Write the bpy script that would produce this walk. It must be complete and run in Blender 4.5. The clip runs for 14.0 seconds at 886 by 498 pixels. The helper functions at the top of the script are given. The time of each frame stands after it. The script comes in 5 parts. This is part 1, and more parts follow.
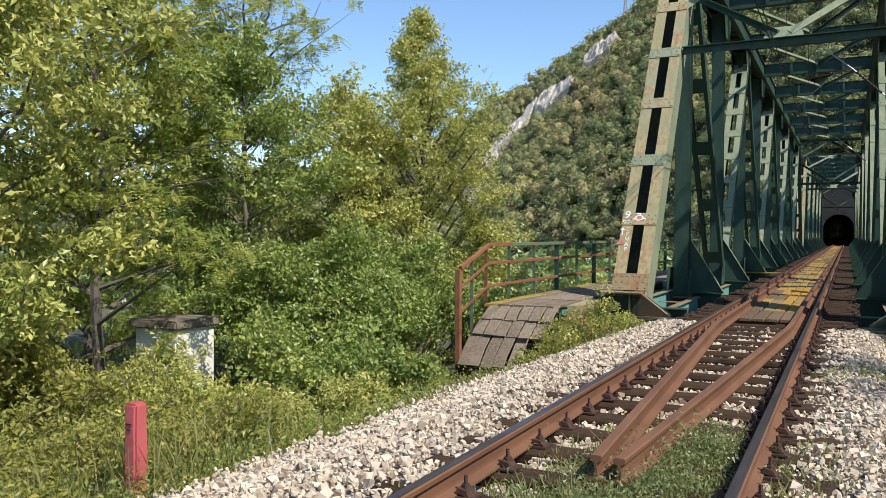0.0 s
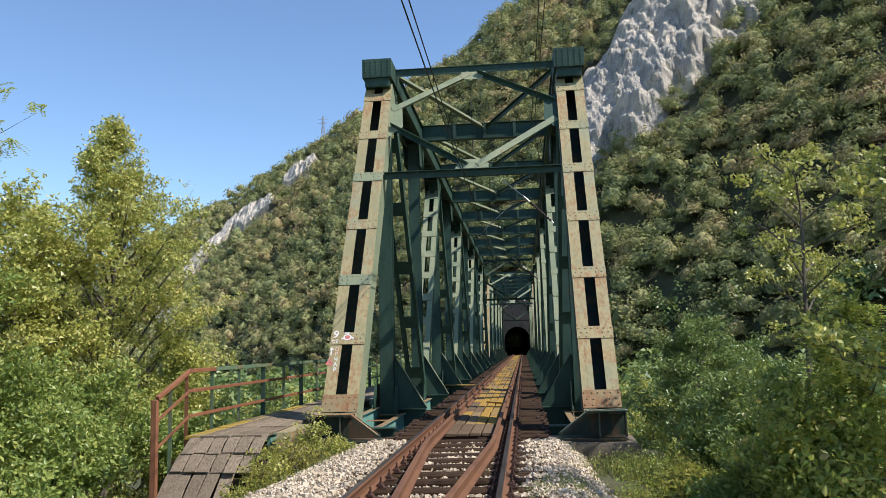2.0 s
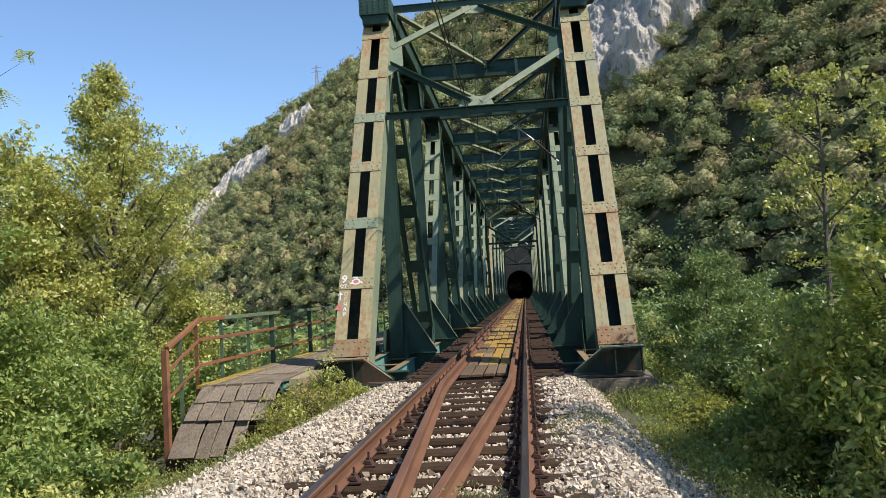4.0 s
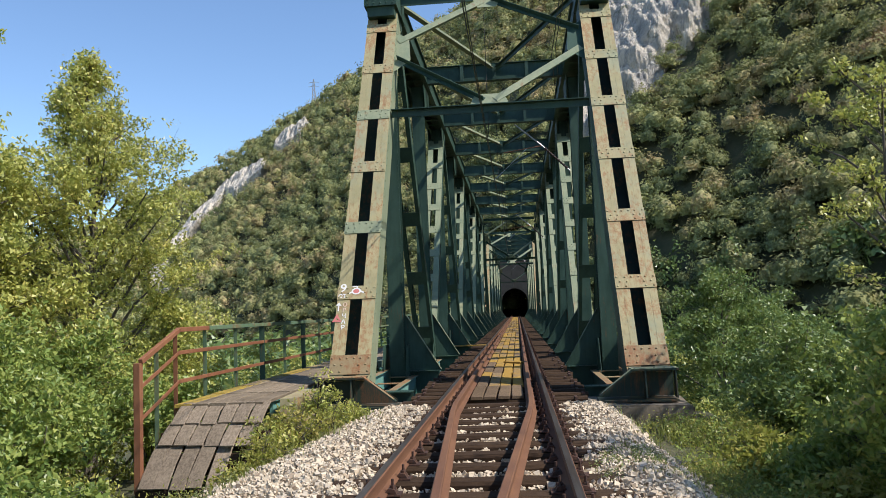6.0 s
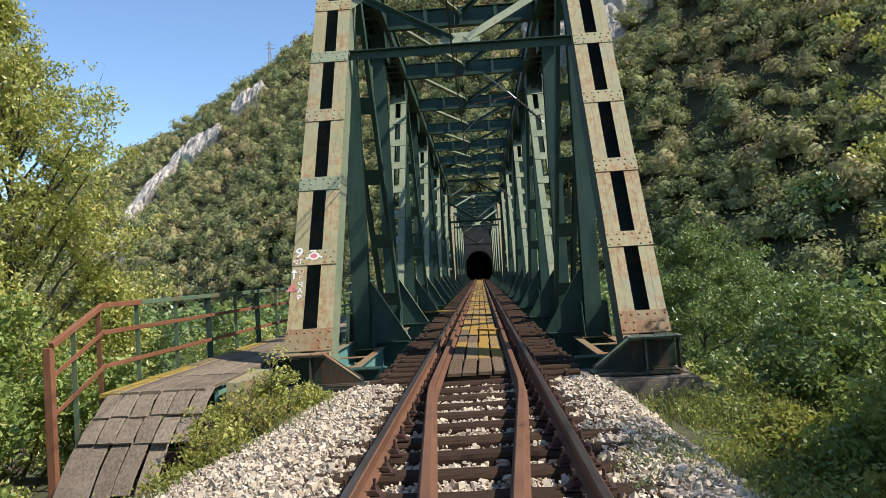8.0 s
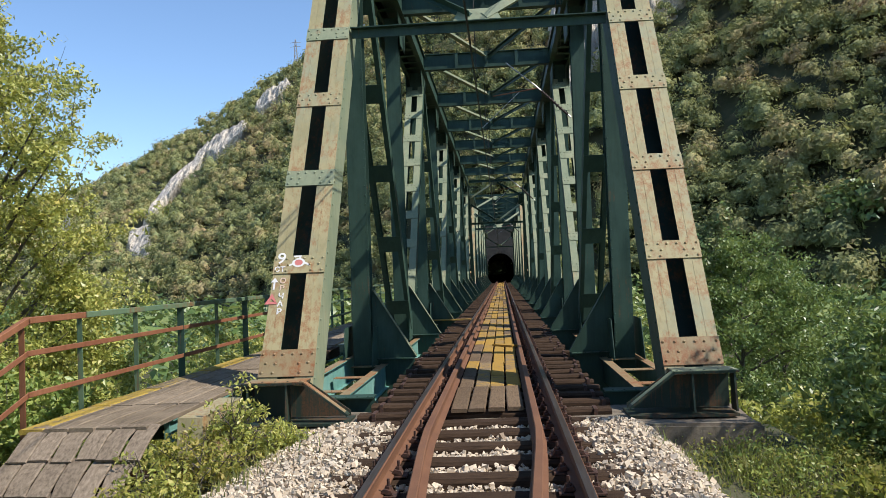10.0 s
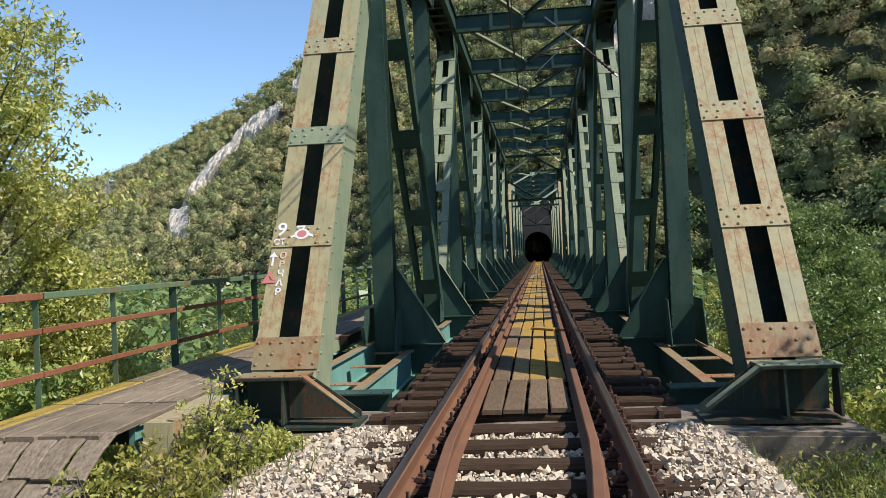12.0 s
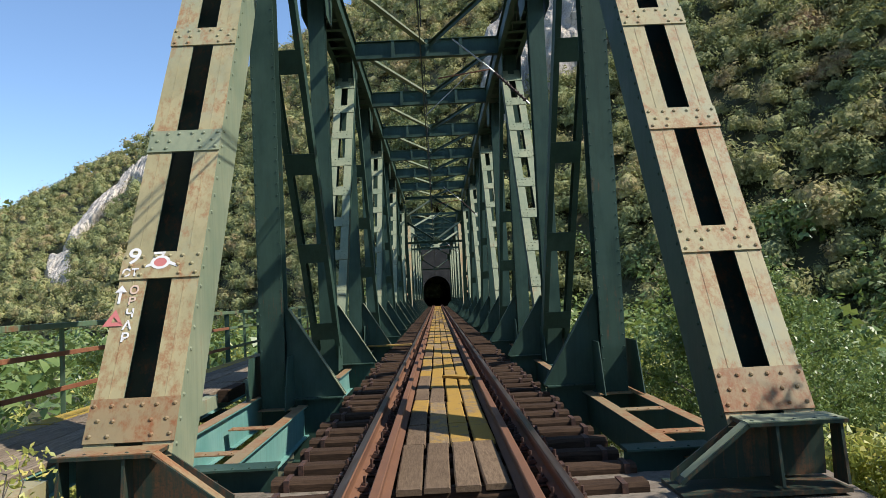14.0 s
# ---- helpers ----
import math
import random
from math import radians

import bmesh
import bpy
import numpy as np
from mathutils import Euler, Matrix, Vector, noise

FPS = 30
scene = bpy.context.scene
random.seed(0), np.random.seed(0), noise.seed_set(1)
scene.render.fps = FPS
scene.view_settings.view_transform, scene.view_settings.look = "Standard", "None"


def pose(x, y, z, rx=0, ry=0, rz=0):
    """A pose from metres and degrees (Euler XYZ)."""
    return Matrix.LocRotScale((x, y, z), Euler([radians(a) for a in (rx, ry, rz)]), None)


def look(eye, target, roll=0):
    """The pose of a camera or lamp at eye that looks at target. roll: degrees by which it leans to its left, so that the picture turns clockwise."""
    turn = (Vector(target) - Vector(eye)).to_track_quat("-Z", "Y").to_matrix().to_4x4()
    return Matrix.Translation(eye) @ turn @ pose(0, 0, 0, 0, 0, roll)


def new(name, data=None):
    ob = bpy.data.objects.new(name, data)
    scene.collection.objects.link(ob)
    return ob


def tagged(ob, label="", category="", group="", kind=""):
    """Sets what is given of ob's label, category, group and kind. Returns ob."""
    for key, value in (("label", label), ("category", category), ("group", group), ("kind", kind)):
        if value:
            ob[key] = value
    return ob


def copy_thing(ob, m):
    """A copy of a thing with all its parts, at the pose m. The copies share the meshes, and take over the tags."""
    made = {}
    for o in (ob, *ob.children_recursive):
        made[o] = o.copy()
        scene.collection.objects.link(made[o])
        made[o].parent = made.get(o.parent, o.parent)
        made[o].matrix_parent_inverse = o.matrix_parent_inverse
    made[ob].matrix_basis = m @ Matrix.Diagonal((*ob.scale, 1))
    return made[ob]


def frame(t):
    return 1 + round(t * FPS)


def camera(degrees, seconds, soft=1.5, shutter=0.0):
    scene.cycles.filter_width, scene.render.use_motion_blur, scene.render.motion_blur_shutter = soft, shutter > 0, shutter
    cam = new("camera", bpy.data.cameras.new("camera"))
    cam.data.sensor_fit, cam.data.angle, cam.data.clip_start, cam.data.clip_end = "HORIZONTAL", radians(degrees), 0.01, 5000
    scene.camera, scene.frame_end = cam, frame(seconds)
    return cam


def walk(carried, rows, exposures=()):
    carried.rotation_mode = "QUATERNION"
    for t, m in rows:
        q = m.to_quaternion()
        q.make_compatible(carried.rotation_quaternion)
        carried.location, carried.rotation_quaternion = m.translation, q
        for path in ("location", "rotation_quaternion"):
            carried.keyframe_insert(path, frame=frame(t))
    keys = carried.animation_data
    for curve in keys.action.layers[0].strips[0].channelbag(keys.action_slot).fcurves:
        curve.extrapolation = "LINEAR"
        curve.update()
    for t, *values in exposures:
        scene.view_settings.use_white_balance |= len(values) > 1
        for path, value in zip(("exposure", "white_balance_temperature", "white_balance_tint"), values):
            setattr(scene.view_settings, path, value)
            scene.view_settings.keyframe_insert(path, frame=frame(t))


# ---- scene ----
cam = camera(58.6, 14.0, soft=0.6)
METRES, EYE, TILT, LEAN, TURN = 8.0, 1.5, 0.0, 0.0, 0.0
PATH = [
    (0, (1.261, -17.331, 1.499), (0.349, -15.551, 1.461), 0.3),
    (0.5, (1.179, -17.14, 1.536), (0.545, -15.243, 1.545), -0.1),
    (1, (1.089, -17.078, 1.559), (0.65, -15.129, 1.664), -0.9),
    (1.5, (1.05, -17.078, 1.584), (0.721, -15.119, 1.812), -1.1),
    (2, (1.038, -17.072, 1.592), (0.844, -15.096, 1.84), -1.4),
    (2.5, (1.041, -17.083, 1.595), (0.92, -15.1, 1.825), -1.6),
    (3, (1.005, -17.057, 1.575), (0.815, -15.073, 1.743), -2.0),
    (5.5, (0.5, -15.745, 1.43), (0.322, -13.755, 1.53), -4.3),
    (6, (0.39, -15.335, 1.432), (0.209, -13.349, 1.589), -2.2),
    (6.5, (0.297, -14.906, 1.49), (0.137, -12.916, 1.599), -2.6),
    (7, (0.323, -14.522, 1.463), (0.104, -12.542, 1.629), -3.0),
    (7.5, (0.301, -14.128, 1.442), (0.116, -12.139, 1.526), -3.2),
    (8, (0.129, -13.709, 1.459), (0.038, -11.712, 1.52), -3.4),
    (10.5, (0.268, -11.42, 1.617), (0.086, -9.43, 1.687), -1.6),
    (11, (0.278, -11.03, 1.47), (0.051, -9.045, 1.562), -1.6),
    (11.5, (0.271, -10.551, 1.536), (0.034, -8.565, 1.553), -2.6),
    (12, (0.192, -10.147, 1.529), (-0.05, -8.162, 1.547), -2.4),
    (12.5, (0.164, -9.778, 1.477), (-0.025, -7.788, 1.546), -2.8),
    (13, (0.024, -9.348, 1.501), (-0.03, -7.351, 1.586), -3.6),
    (13.5, (0.016, -8.891, 1.48), (0.04, -6.894, 1.588), -3.2),
    (14, (-0.052, -8.444, 1.425), (-0.031, -6.447, 1.546), -2.8),
]
walk(cam, [(t, look(eye, target, roll)) for t, eye, target, roll in PATH], exposures=[(0.0, 0.50)])

# ---- light ----
SUN = Vector((0.80, -0.27, 1.0)).normalized()
elev = math.asin(SUN.z)
sun_data = bpy.data.lights.new("sun", "SUN")
sun_data.energy, sun_data.angle, sun_data.color = 4.6, radians(0.53), (1.0, 0.94, 0.88)
sun = new("sun", sun_data)
sun.matrix_world = look(SUN * 80, (0, 0, 0))
world = bpy.data.worlds.new("sky")
scene.world = world
world.use_nodes = True
wn = world.node_tree.nodes
sky = wn.new("ShaderNodeTexSky")
sky.sky_type, sky.sun_disc = "NISHITA", False
sky.sun_elevation, sky.sun_rotation = elev, math.atan2(SUN.x, SUN.y)
sky.altitude, sky.air_density, sky.dust_density, sky.ozone_density = 300, 1.0, 0.0, 4.6
world.node_tree.links.new(sky.outputs[0], wn["Background"].inputs[0])
wn["Background"].inputs[1].default_value = 0.142

# ---- materials ----


class Nodes:
    """A node material under construction."""

    def __init__(self, name):
        self.mat = bpy.data.materials.new(name)
        self.mat.use_nodes = True
        self.tree = self.mat.node_tree
        self.bsdf = self.tree.nodes["Principled BSDF"]
        self.coord = self.tree.nodes.new("ShaderNodeTexCoord")
        self.geo = self.tree.nodes.new("ShaderNodeNewGeometry")

    def add(self, kind, **inputs):
        n = self.tree.nodes.new(kind)
        for k, v in inputs.items():
            self.put(n.inputs[k.replace("_", " ")], v)
        return n

    def put(self, socket, v):
        if isinstance(v, bpy.types.NodeSocket):
            self.tree.links.new(v, socket)
        else:
            socket.default_value = v

    def stretch(self, scale):
        m = self.add("ShaderNodeMapping")
        self.put(m.inputs["Vector"], self.geo.outputs["Position"])
        m.inputs["Scale"].default_value = scale
        return m.outputs[0]

    def noise(self, scale, detail=5, rough=0.6, stretch=(1, 1, 1)):
        n = self.add("ShaderNodeTexNoise", Scale=scale, Detail=detail, Roughness=rough)
        self.put(n.inputs["Vector"], self.stretch(stretch))
        return n.outputs[0]

    def ramp(self, fac, *stops):
        r = self.add("ShaderNodeValToRGB")
        self.put(r.inputs[0], fac)
        els = r.color_ramp.elements
        while len(els) < len(stops):
            els.new(0.5)
        for e, (p, c) in zip(els, stops):
            e.position, e.color = p, (*c, 1) if len(c) == 3 else c
        return r.outputs[0]

    def mix(self, fac, a, b, mode="MIX"):
        m = self.add("ShaderNodeMix")
        m.data_type, m.blend_type = "RGBA", mode
        self.put(m.inputs[0], fac)
        self.put(m.inputs[6], a if not isinstance(a, tuple) else (*a, 1))
        self.put(m.inputs[7], b if not isinstance(b, tuple) else (*b, 1))
        return m.outputs[2]

    def maths(self, op, a, b=0.0):
        m = self.add("ShaderNodeMath")
        m.operation = op
        self.put(m.inputs[0], a)
        self.put(m.inputs[1], b)
        return m.outputs[0]

    def bump(self, height, strength=0.3, distance=0.01):
        b = self.add("ShaderNodeBump", Strength=strength, Distance=distance)
        self.put(b.inputs["Height"], height)
        self.put(self.bsdf.inputs["Normal"], b.outputs[0])

    def done(self, color, rough=0.6, metal=0.0):
        self.put(self.bsdf.inputs["Base Color"], color if not isinstance(color, tuple) else (*color, 1))
        self.put(self.bsdf.inputs["Roughness"], rough)
        self.put(self.bsdf.inputs["Metallic"], metal)
        return self.mat


def step(lo, hi):
    return (lo, (0, 0, 0)), (hi, (1, 1, 1))


def paint(name, base, faded, rust_from=0.62, rust=(0.20, 0.075, 0.03), tint=None):
    """Old oil paint on riveted steel: chalked patches, runs and rust."""
    n = Nodes(name)
    patch = n.noise(1.3, 6, 0.65)
    runs = n.noise(5.0, 5, 0.7, (3.0, 3.0, 0.22))
    fine = n.noise(38, 4, 0.7)
    c = n.mix(n.ramp(patch, *step(0.3, 0.7)), base, faded)
    c = n.mix(n.maths("MULTIPLY", n.ramp(runs, *step(0.45, 0.75)), 0.45), c, tuple(v * 0.55 for v in base))
    if tint:
        c = n.mix(n.maths("MULTIPLY", n.ramp(n.noise(0.9, 5, 0.7, (1.5, 1.5, 0.6)), *step(0.5, 0.64)), 0.6), c, tint)
    spots = n.ramp(n.maths("ADD", n.maths("MULTIPLY", patch, 0.55), n.maths("MULTIPLY", runs, 0.5)), *step(rust_from, rust_from + 0.1))
    c = n.mix(n.maths("MULTIPLY", spots, n.ramp(fine, *step(0.3, 0.55))), c, rust)
    c = n.mix(n.maths("MULTIPLY", fine, 0.25), c, tuple(v * 0.6 for v in faded))
    n.bump(fine, 0.25, 0.004)
    n.bsdf.inputs["Specular IOR Level"].default_value = 0.28
    return n.done(c, n.ramp(patch, (0.3, (0.45,) * 3), (0.7, (0.7,) * 3)))


def wood(name, dark, light, along=(1.2, 9, 9), moss=None, moss_from=0.5):
    n = Nodes(name)
    grain = n.noise(6, 7, 0.7, along)
    rand = n.add("ShaderNodeObjectInfo").outputs["Random"]
    patch = n.noise(2.2, 5)
    c = n.mix(n.ramp(grain, *step(0.3, 0.7)), dark, light)
    c = n.mix(n.maths("MULTIPLY", rand, 0.45), c, tuple(v * 0.55 for v in dark))
    c = n.mix(n.maths("MULTIPLY", n.ramp(patch, *step(0.45, 0.7)), 0.4), c, tuple(0.5 * (a + b) * 1.25 for a, b in zip(dark, light)))
    if moss:
        c = n.mix(n.ramp(n.maths("ADD", n.noise(7, 6, 0.75), n.maths("MULTIPLY", rand, 0.25)), *step(moss_from, moss_from + 0.16)), c, moss)
    n.bump(grain, 0.7, 0.008)
    n.bsdf.inputs["Specular IOR Level"].default_value = 0.15
    return n.done(c, 0.9)


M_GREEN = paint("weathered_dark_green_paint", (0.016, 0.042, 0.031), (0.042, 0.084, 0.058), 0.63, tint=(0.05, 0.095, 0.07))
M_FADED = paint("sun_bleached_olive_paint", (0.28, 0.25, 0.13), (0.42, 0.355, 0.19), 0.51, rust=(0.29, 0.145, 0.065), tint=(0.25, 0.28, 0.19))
# M_PALE is chalked paint, and also stands for sunlit steel
M_PALE = paint("chalky_sunlit_pale_green_paint", (0.16, 0.21, 0.135), (0.30, 0.31, 0.19), 0.60, rust=(0.28, 0.13, 0.06))
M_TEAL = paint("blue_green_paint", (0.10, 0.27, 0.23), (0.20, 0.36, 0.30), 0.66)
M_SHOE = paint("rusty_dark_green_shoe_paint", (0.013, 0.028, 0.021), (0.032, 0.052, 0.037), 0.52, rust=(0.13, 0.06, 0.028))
M_RUSTPLATE = paint("rusty_olive_plate", (0.24, 0.20, 0.11), (0.30, 0.20, 0.10), 0.5, rust=(0.24, 0.09, 0.035))
M_RAILING = paint("rusty_green_railing_paint", (0.08, 0.15, 0.09), (0.15, 0.2, 0.11), 0.55)
M_REDLEAD = paint("red_lead_railing_paint", (0.20, 0.075, 0.04), (0.27, 0.12, 0.06), 0.6)


def make_plain():
    n = Nodes("rusty_rail_steel")
    f, p = n.noise(45, 4, 0.7), n.noise(3.5, 5, 0.6, (1, 0.35, 1))
    c = n.mix(n.ramp(p, *step(0.3, 0.7)), (0.125, 0.054, 0.027), (0.205, 0.095, 0.043))
    c = n.mix(n.maths("MULTIPLY", f, 0.5), c, (0.10, 0.045, 0.025))
    n.bump(f, 0.4, 0.003)
    rail = n.done(c, 0.75, 0.1)
    n = Nodes("worn_rail_head_steel")
    c = n.mix(n.ramp(n.noise(8, 5, 0.6, (4, 0.2, 1)), *step(0.35, 0.7)), (0.16, 0.14, 0.13), (0.09, 0.055, 0.04))
    head = n.done(c, 0.38, 0.75)
    n = Nodes("oiled_rusty_fastening_iron")
    c = n.mix(n.ramp(n.noise(30, 4), *step(0.35, 0.7)), (0.035, 0.022, 0.017), (0.11, 0.05, 0.03))
    iron = n.done(c, 0.7, 0.2)
    return rail, head, iron


M_RAIL, M_HEAD, M_IRON = make_plain()
M_SLEEPER = wood("tarred_brown_sleeper_wood", (0.020, 0.012, 0.008), (0.085, 0.052, 0.030))
M_PLANK = wood("grey_weathered_plank_wood", (0.11, 0.085, 0.058), (0.33, 0.26, 0.18), (6, 0.8, 6))
M_BOARD = wood("worn_yellow_painted_board", (0.14, 0.10, 0.06), (0.27, 0.20, 0.12), (9, 1.2, 9), moss=(0.33, 0.20, 0.045))
M_TREAD = wood("bare_brown_board", (0.085, 0.056, 0.034), (0.22, 0.155, 0.095), (9, 1.2, 9))
M_RAMP = wood("silver_grey_ramp_plank", (0.095, 0.072, 0.05), (0.32, 0.255, 0.185), (6, 0.8, 6))
M_LICHEN = wood("lichen_yellow_plank", (0.12, 0.095, 0.06), (0.30, 0.24, 0.16), (6, 0.8, 6), moss=(0.36, 0.25, 0.05), moss_from=0.53)


def make_earth():
    n = Nodes("white_limestone_ballast")
    r = n.geo.outputs["Random Per Island"]
    c = n.ramp(r, (0.0, (0.20, 0.145, 0.095)), (0.14, (0.46, 0.365, 0.255)), (0.5, (0.66, 0.55, 0.40)), (0.8, (0.56, 0.48, 0.37)), (1.0, (0.32, 0.275, 0.22)))
    f = n.noise(60, 5, 0.7)
    c = n.mix(n.maths("MULTIPLY", n.ramp(f, *step(0.35, 0.7)), 0.4), c, (0.30, 0.235, 0.165))
    n.bump(f, 0.35, 0.004)
    stone = n.done(c, 0.9)
    n = Nodes("dusty_ballast_bed")
    c = n.mix(n.noise(30, 6, 0.8), (0.22, 0.17, 0.12), (0.48, 0.42, 0.34))
    n.bump(n.noise(25, 5), 1.0, 0.03)
    bed = n.done(c, 0.95)
    n = Nodes("leafy_forest_soil")
    c = n.mix(n.ramp(n.noise(0.6, 7, 0.7), *step(0.35, 0.65)), (0.045, 0.048, 0.022), (0.085, 0.075, 0.038))
    c = n.mix(n.ramp(n.noise(6, 6, 0.75), *step(0.45, 0.65)), c, (0.05, 0.065, 0.02))
    n.bump(n.noise(5, 6), 0.8, 0.08)
    soil = n.done(c, 0.95)
    n = Nodes("limestone_cliff")
    big, streak = n.noise(0.09, 8, 0.65), n.noise(0.32, 9, 0.75, (1, 1, 0.3))
    crack = n.noise(0.9, 8, 0.8, (1, 1, 0.4))
    c = n.mix(n.ramp(big, *step(0.38, 0.62)), (0.46, 0.425, 0.375), (0.76, 0.665, 0.53))
    c = n.mix(n.ramp(streak, *step(0.5, 0.66)), c, (0.30, 0.285, 0.265))
    c = n.mix(n.maths("MULTIPLY", n.ramp(crack, *step(0.52, 0.66)), 0.75), c, (0.09, 0.085, 0.075))
    c = n.mix(n.maths("MULTIPLY", n.ramp(n.noise(0.22, 7, 0.75), *step(0.58, 0.68)), 0.8), c, (0.075, 0.085, 0.035))
    n.bump(n.maths("ADD", streak, crack), 1.0, 1.1)
    cliff = n.done(c, 0.95)
    n = Nodes("stained_concrete")
    c = n.mix(n.ramp(n.noise(2.5, 7, 0.7), *step(0.35, 0.7)), (0.13, 0.10, 0.07), (0.22, 0.185, 0.135))
    c = n.mix(n.ramp(n.noise(9, 6, 0.75, (1, 1, 0.3)), *step(0.5, 0.7)), c, (0.06, 0.055, 0.03))
    n.bump(n.noise(22, 6), 0.6, 0.012)
    conc = n.done(c, 0.92)
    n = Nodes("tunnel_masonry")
    # near-black tones: the shade on portal and lining is put into the colour
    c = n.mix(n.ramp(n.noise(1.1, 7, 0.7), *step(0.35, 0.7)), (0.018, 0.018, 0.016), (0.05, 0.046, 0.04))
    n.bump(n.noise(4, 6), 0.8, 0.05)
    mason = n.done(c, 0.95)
    return stone, bed, soil, cliff, conc, mason


M_STONE, M_BED, M_SOIL, M_CLIFF, M_CONCRETE, M_MASONRY = make_earth()


def leaf(name, greens, glow=0.3, patch=0.5, gloss=0.3):
    """Leaf colours that vary from leaf to leaf and from bough to bough."""
    n = Nodes(name)
    k = n.maths("ADD", n.maths("MULTIPLY", n.geo.outputs["Random Per Island"], 0.55), n.maths("MULTIPLY", n.noise(patch, 4, 0.6), 0.75))
    k = n.maths("SUBTRACT", k, 0.15)
    c = n.ramp(k, *[(p, (r * 1.05, g, b * 1.06)) for p, (r, g, b) in greens])
    t = n.add("ShaderNodeBsdfTranslucent")
    n.put(t.inputs[0], n.mix(0.3, c, (0.42, 0.48, 0.08)))
    n.done(c, 0.42)
    n.bsdf.inputs["Specular IOR Level"].default_value = gloss
    m = n.add("ShaderNodeMixShader", Fac=glow)
    n.put(m.inputs[1], n.bsdf.outputs[0])
    n.put(m.inputs[2], t.outputs[0])
    n.put(n.tree.nodes["Material Output"].inputs[0], m.outputs[0])
    return n.mat


L_YELLOW = leaf("yellow_green_leaves", ((0.1, (0.15, 0.20, 0.045)), (0.4, (0.34, 0.38, 0.085)), (0.65, (0.49, 0.50, 0.13)), (0.9, (0.64, 0.55, 0.16))), 0.36, 0.9, 0.5)
L_GREEN = leaf("green_leaves", ((0.1, (0.09, 0.16, 0.035)), (0.45, (0.22, 0.305, 0.07)), (0.75, (0.36, 0.41, 0.10)), (0.95, (0.50, 0.44, 0.12))), 0.36, 0.8, 0.5)
L_DARK = leaf("dark_green_leaves", ((0.1, (0.065, 0.125, 0.034)), (0.5, (0.145, 0.225, 0.06)), (0.85, (0.27, 0.33, 0.10))), 0.32, 0.8, 0.5)
L_LOCUST = leaf("locust_leaves", ((0.1, (0.15, 0.23, 0.045)), (0.45, (0.31, 0.39, 0.08)), (0.72, (0.46, 0.46, 0.11)), (0.9, (0.42, 0.27, 0.11))), 0.52, 0.7, 0.5)
L_DRY = leaf("dry_weed_leaves", ((0.1, (0.13, 0.16, 0.04)), (0.5, (0.31, 0.33, 0.065)), (0.85, (0.47, 0.40, 0.12))), 0.45, 1.2)
L_GRASS = leaf("grass_blades", ((0.1, (0.09, 0.13, 0.035)), (0.5, (0.18, 0.215, 0.06)), (0.85, (0.33, 0.29, 0.12))), 0.35, 1.0)
L_WEED = leaf("grey_green_weed_leaves", ((0.1, (0.10, 0.135, 0.05)), (0.5, (0.19, 0.235, 0.085)), (0.85, (0.31, 0.33, 0.14))), 0.35, 2.0)
def canopy(name, glow):
    """Crowns of the far woods: colour from tree to tree, leaf clumps and shade painted into the gaps between them."""
    n = Nodes(name)
    tone = n.maths("ADD", n.maths("MULTIPLY", n.noise(0.13, 3, 0.55), 0.75), n.maths("MULTIPLY", n.noise(0.016, 3, 0.5), 0.35))
    c = n.ramp(tone, (0.36, (0.165, 0.205, 0.10)), (0.46, (0.255, 0.285, 0.125)), (0.56, (0.36, 0.36, 0.15)), (0.65, (0.42, 0.35, 0.17)), (0.76, (0.42, 0.265, 0.16)))
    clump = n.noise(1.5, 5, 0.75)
    # darkens the colour between clumps, as shade would
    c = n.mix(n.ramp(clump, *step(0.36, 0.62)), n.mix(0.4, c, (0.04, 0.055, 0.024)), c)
    n.bump(clump, 0.8, 0.5)
    t = n.add("ShaderNodeBsdfTranslucent")
    n.put(t.inputs[0], n.mix(0.25, c, (0.40, 0.45, 0.09)))
    n.done(c, 0.6)
    n.bsdf.inputs["Specular IOR Level"].default_value = 0.15
    m = n.add("ShaderNodeMixShader", Fac=glow)
    n.put(m.inputs[1], n.bsdf.outputs[0])
    n.put(m.inputs[2], t.outputs[0])
    n.put(n.tree.nodes["Material Output"].inputs[0], m.outputs[0])
    return n.mat


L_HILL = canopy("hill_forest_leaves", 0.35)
# same colours, hardly translucent, so the crown hearts look shaded
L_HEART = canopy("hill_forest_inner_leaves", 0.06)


def bark_mat():
    n = Nodes("grey_brown_bark")
    c = n.mix(n.noise(9, 6, 0.7, (3, 3, 0.5)), (0.05, 0.04, 0.03), (0.17, 0.145, 0.115))
    n.bump(n.noise(20, 5, 0.7, (3, 3, 0.5)), 0.6, 0.01)
    return n.done(c, 0.9)


def flat_mat(name, color, rough=0.7, metal=0.0):
    n = Nodes(name)
    f = n.noise(25, 5, 0.7)
    return n.done(n.mix(n.maths("MULTIPLY", f, 0.45), color, tuple(v * 0.6 for v in color)), rough, metal)


M_BARK = bark_mat()
M_WHITE = flat_mat("white_brushed_paint", (0.72, 0.70, 0.66))
M_PINK = flat_mat("faded_red_brushed_paint", (0.55, 0.17, 0.15))
M_PEACH = flat_mat("worn_cream_brushed_paint", (0.62, 0.45, 0.33))
M_RED = flat_mat("faded_red_post_paint", (0.50, 0.10, 0.10))
M_WIRE = flat_mat("dark_copper_wire", (0.03, 0.028, 0.025), 0.5, 0.5)
M_INSUL = flat_mat("brown_porcelain", (0.03, 0.016, 0.012), 0.75)
M_WHITEWASH = flat_mat("peeling_whitewash", (0.75, 0.72, 0.62))
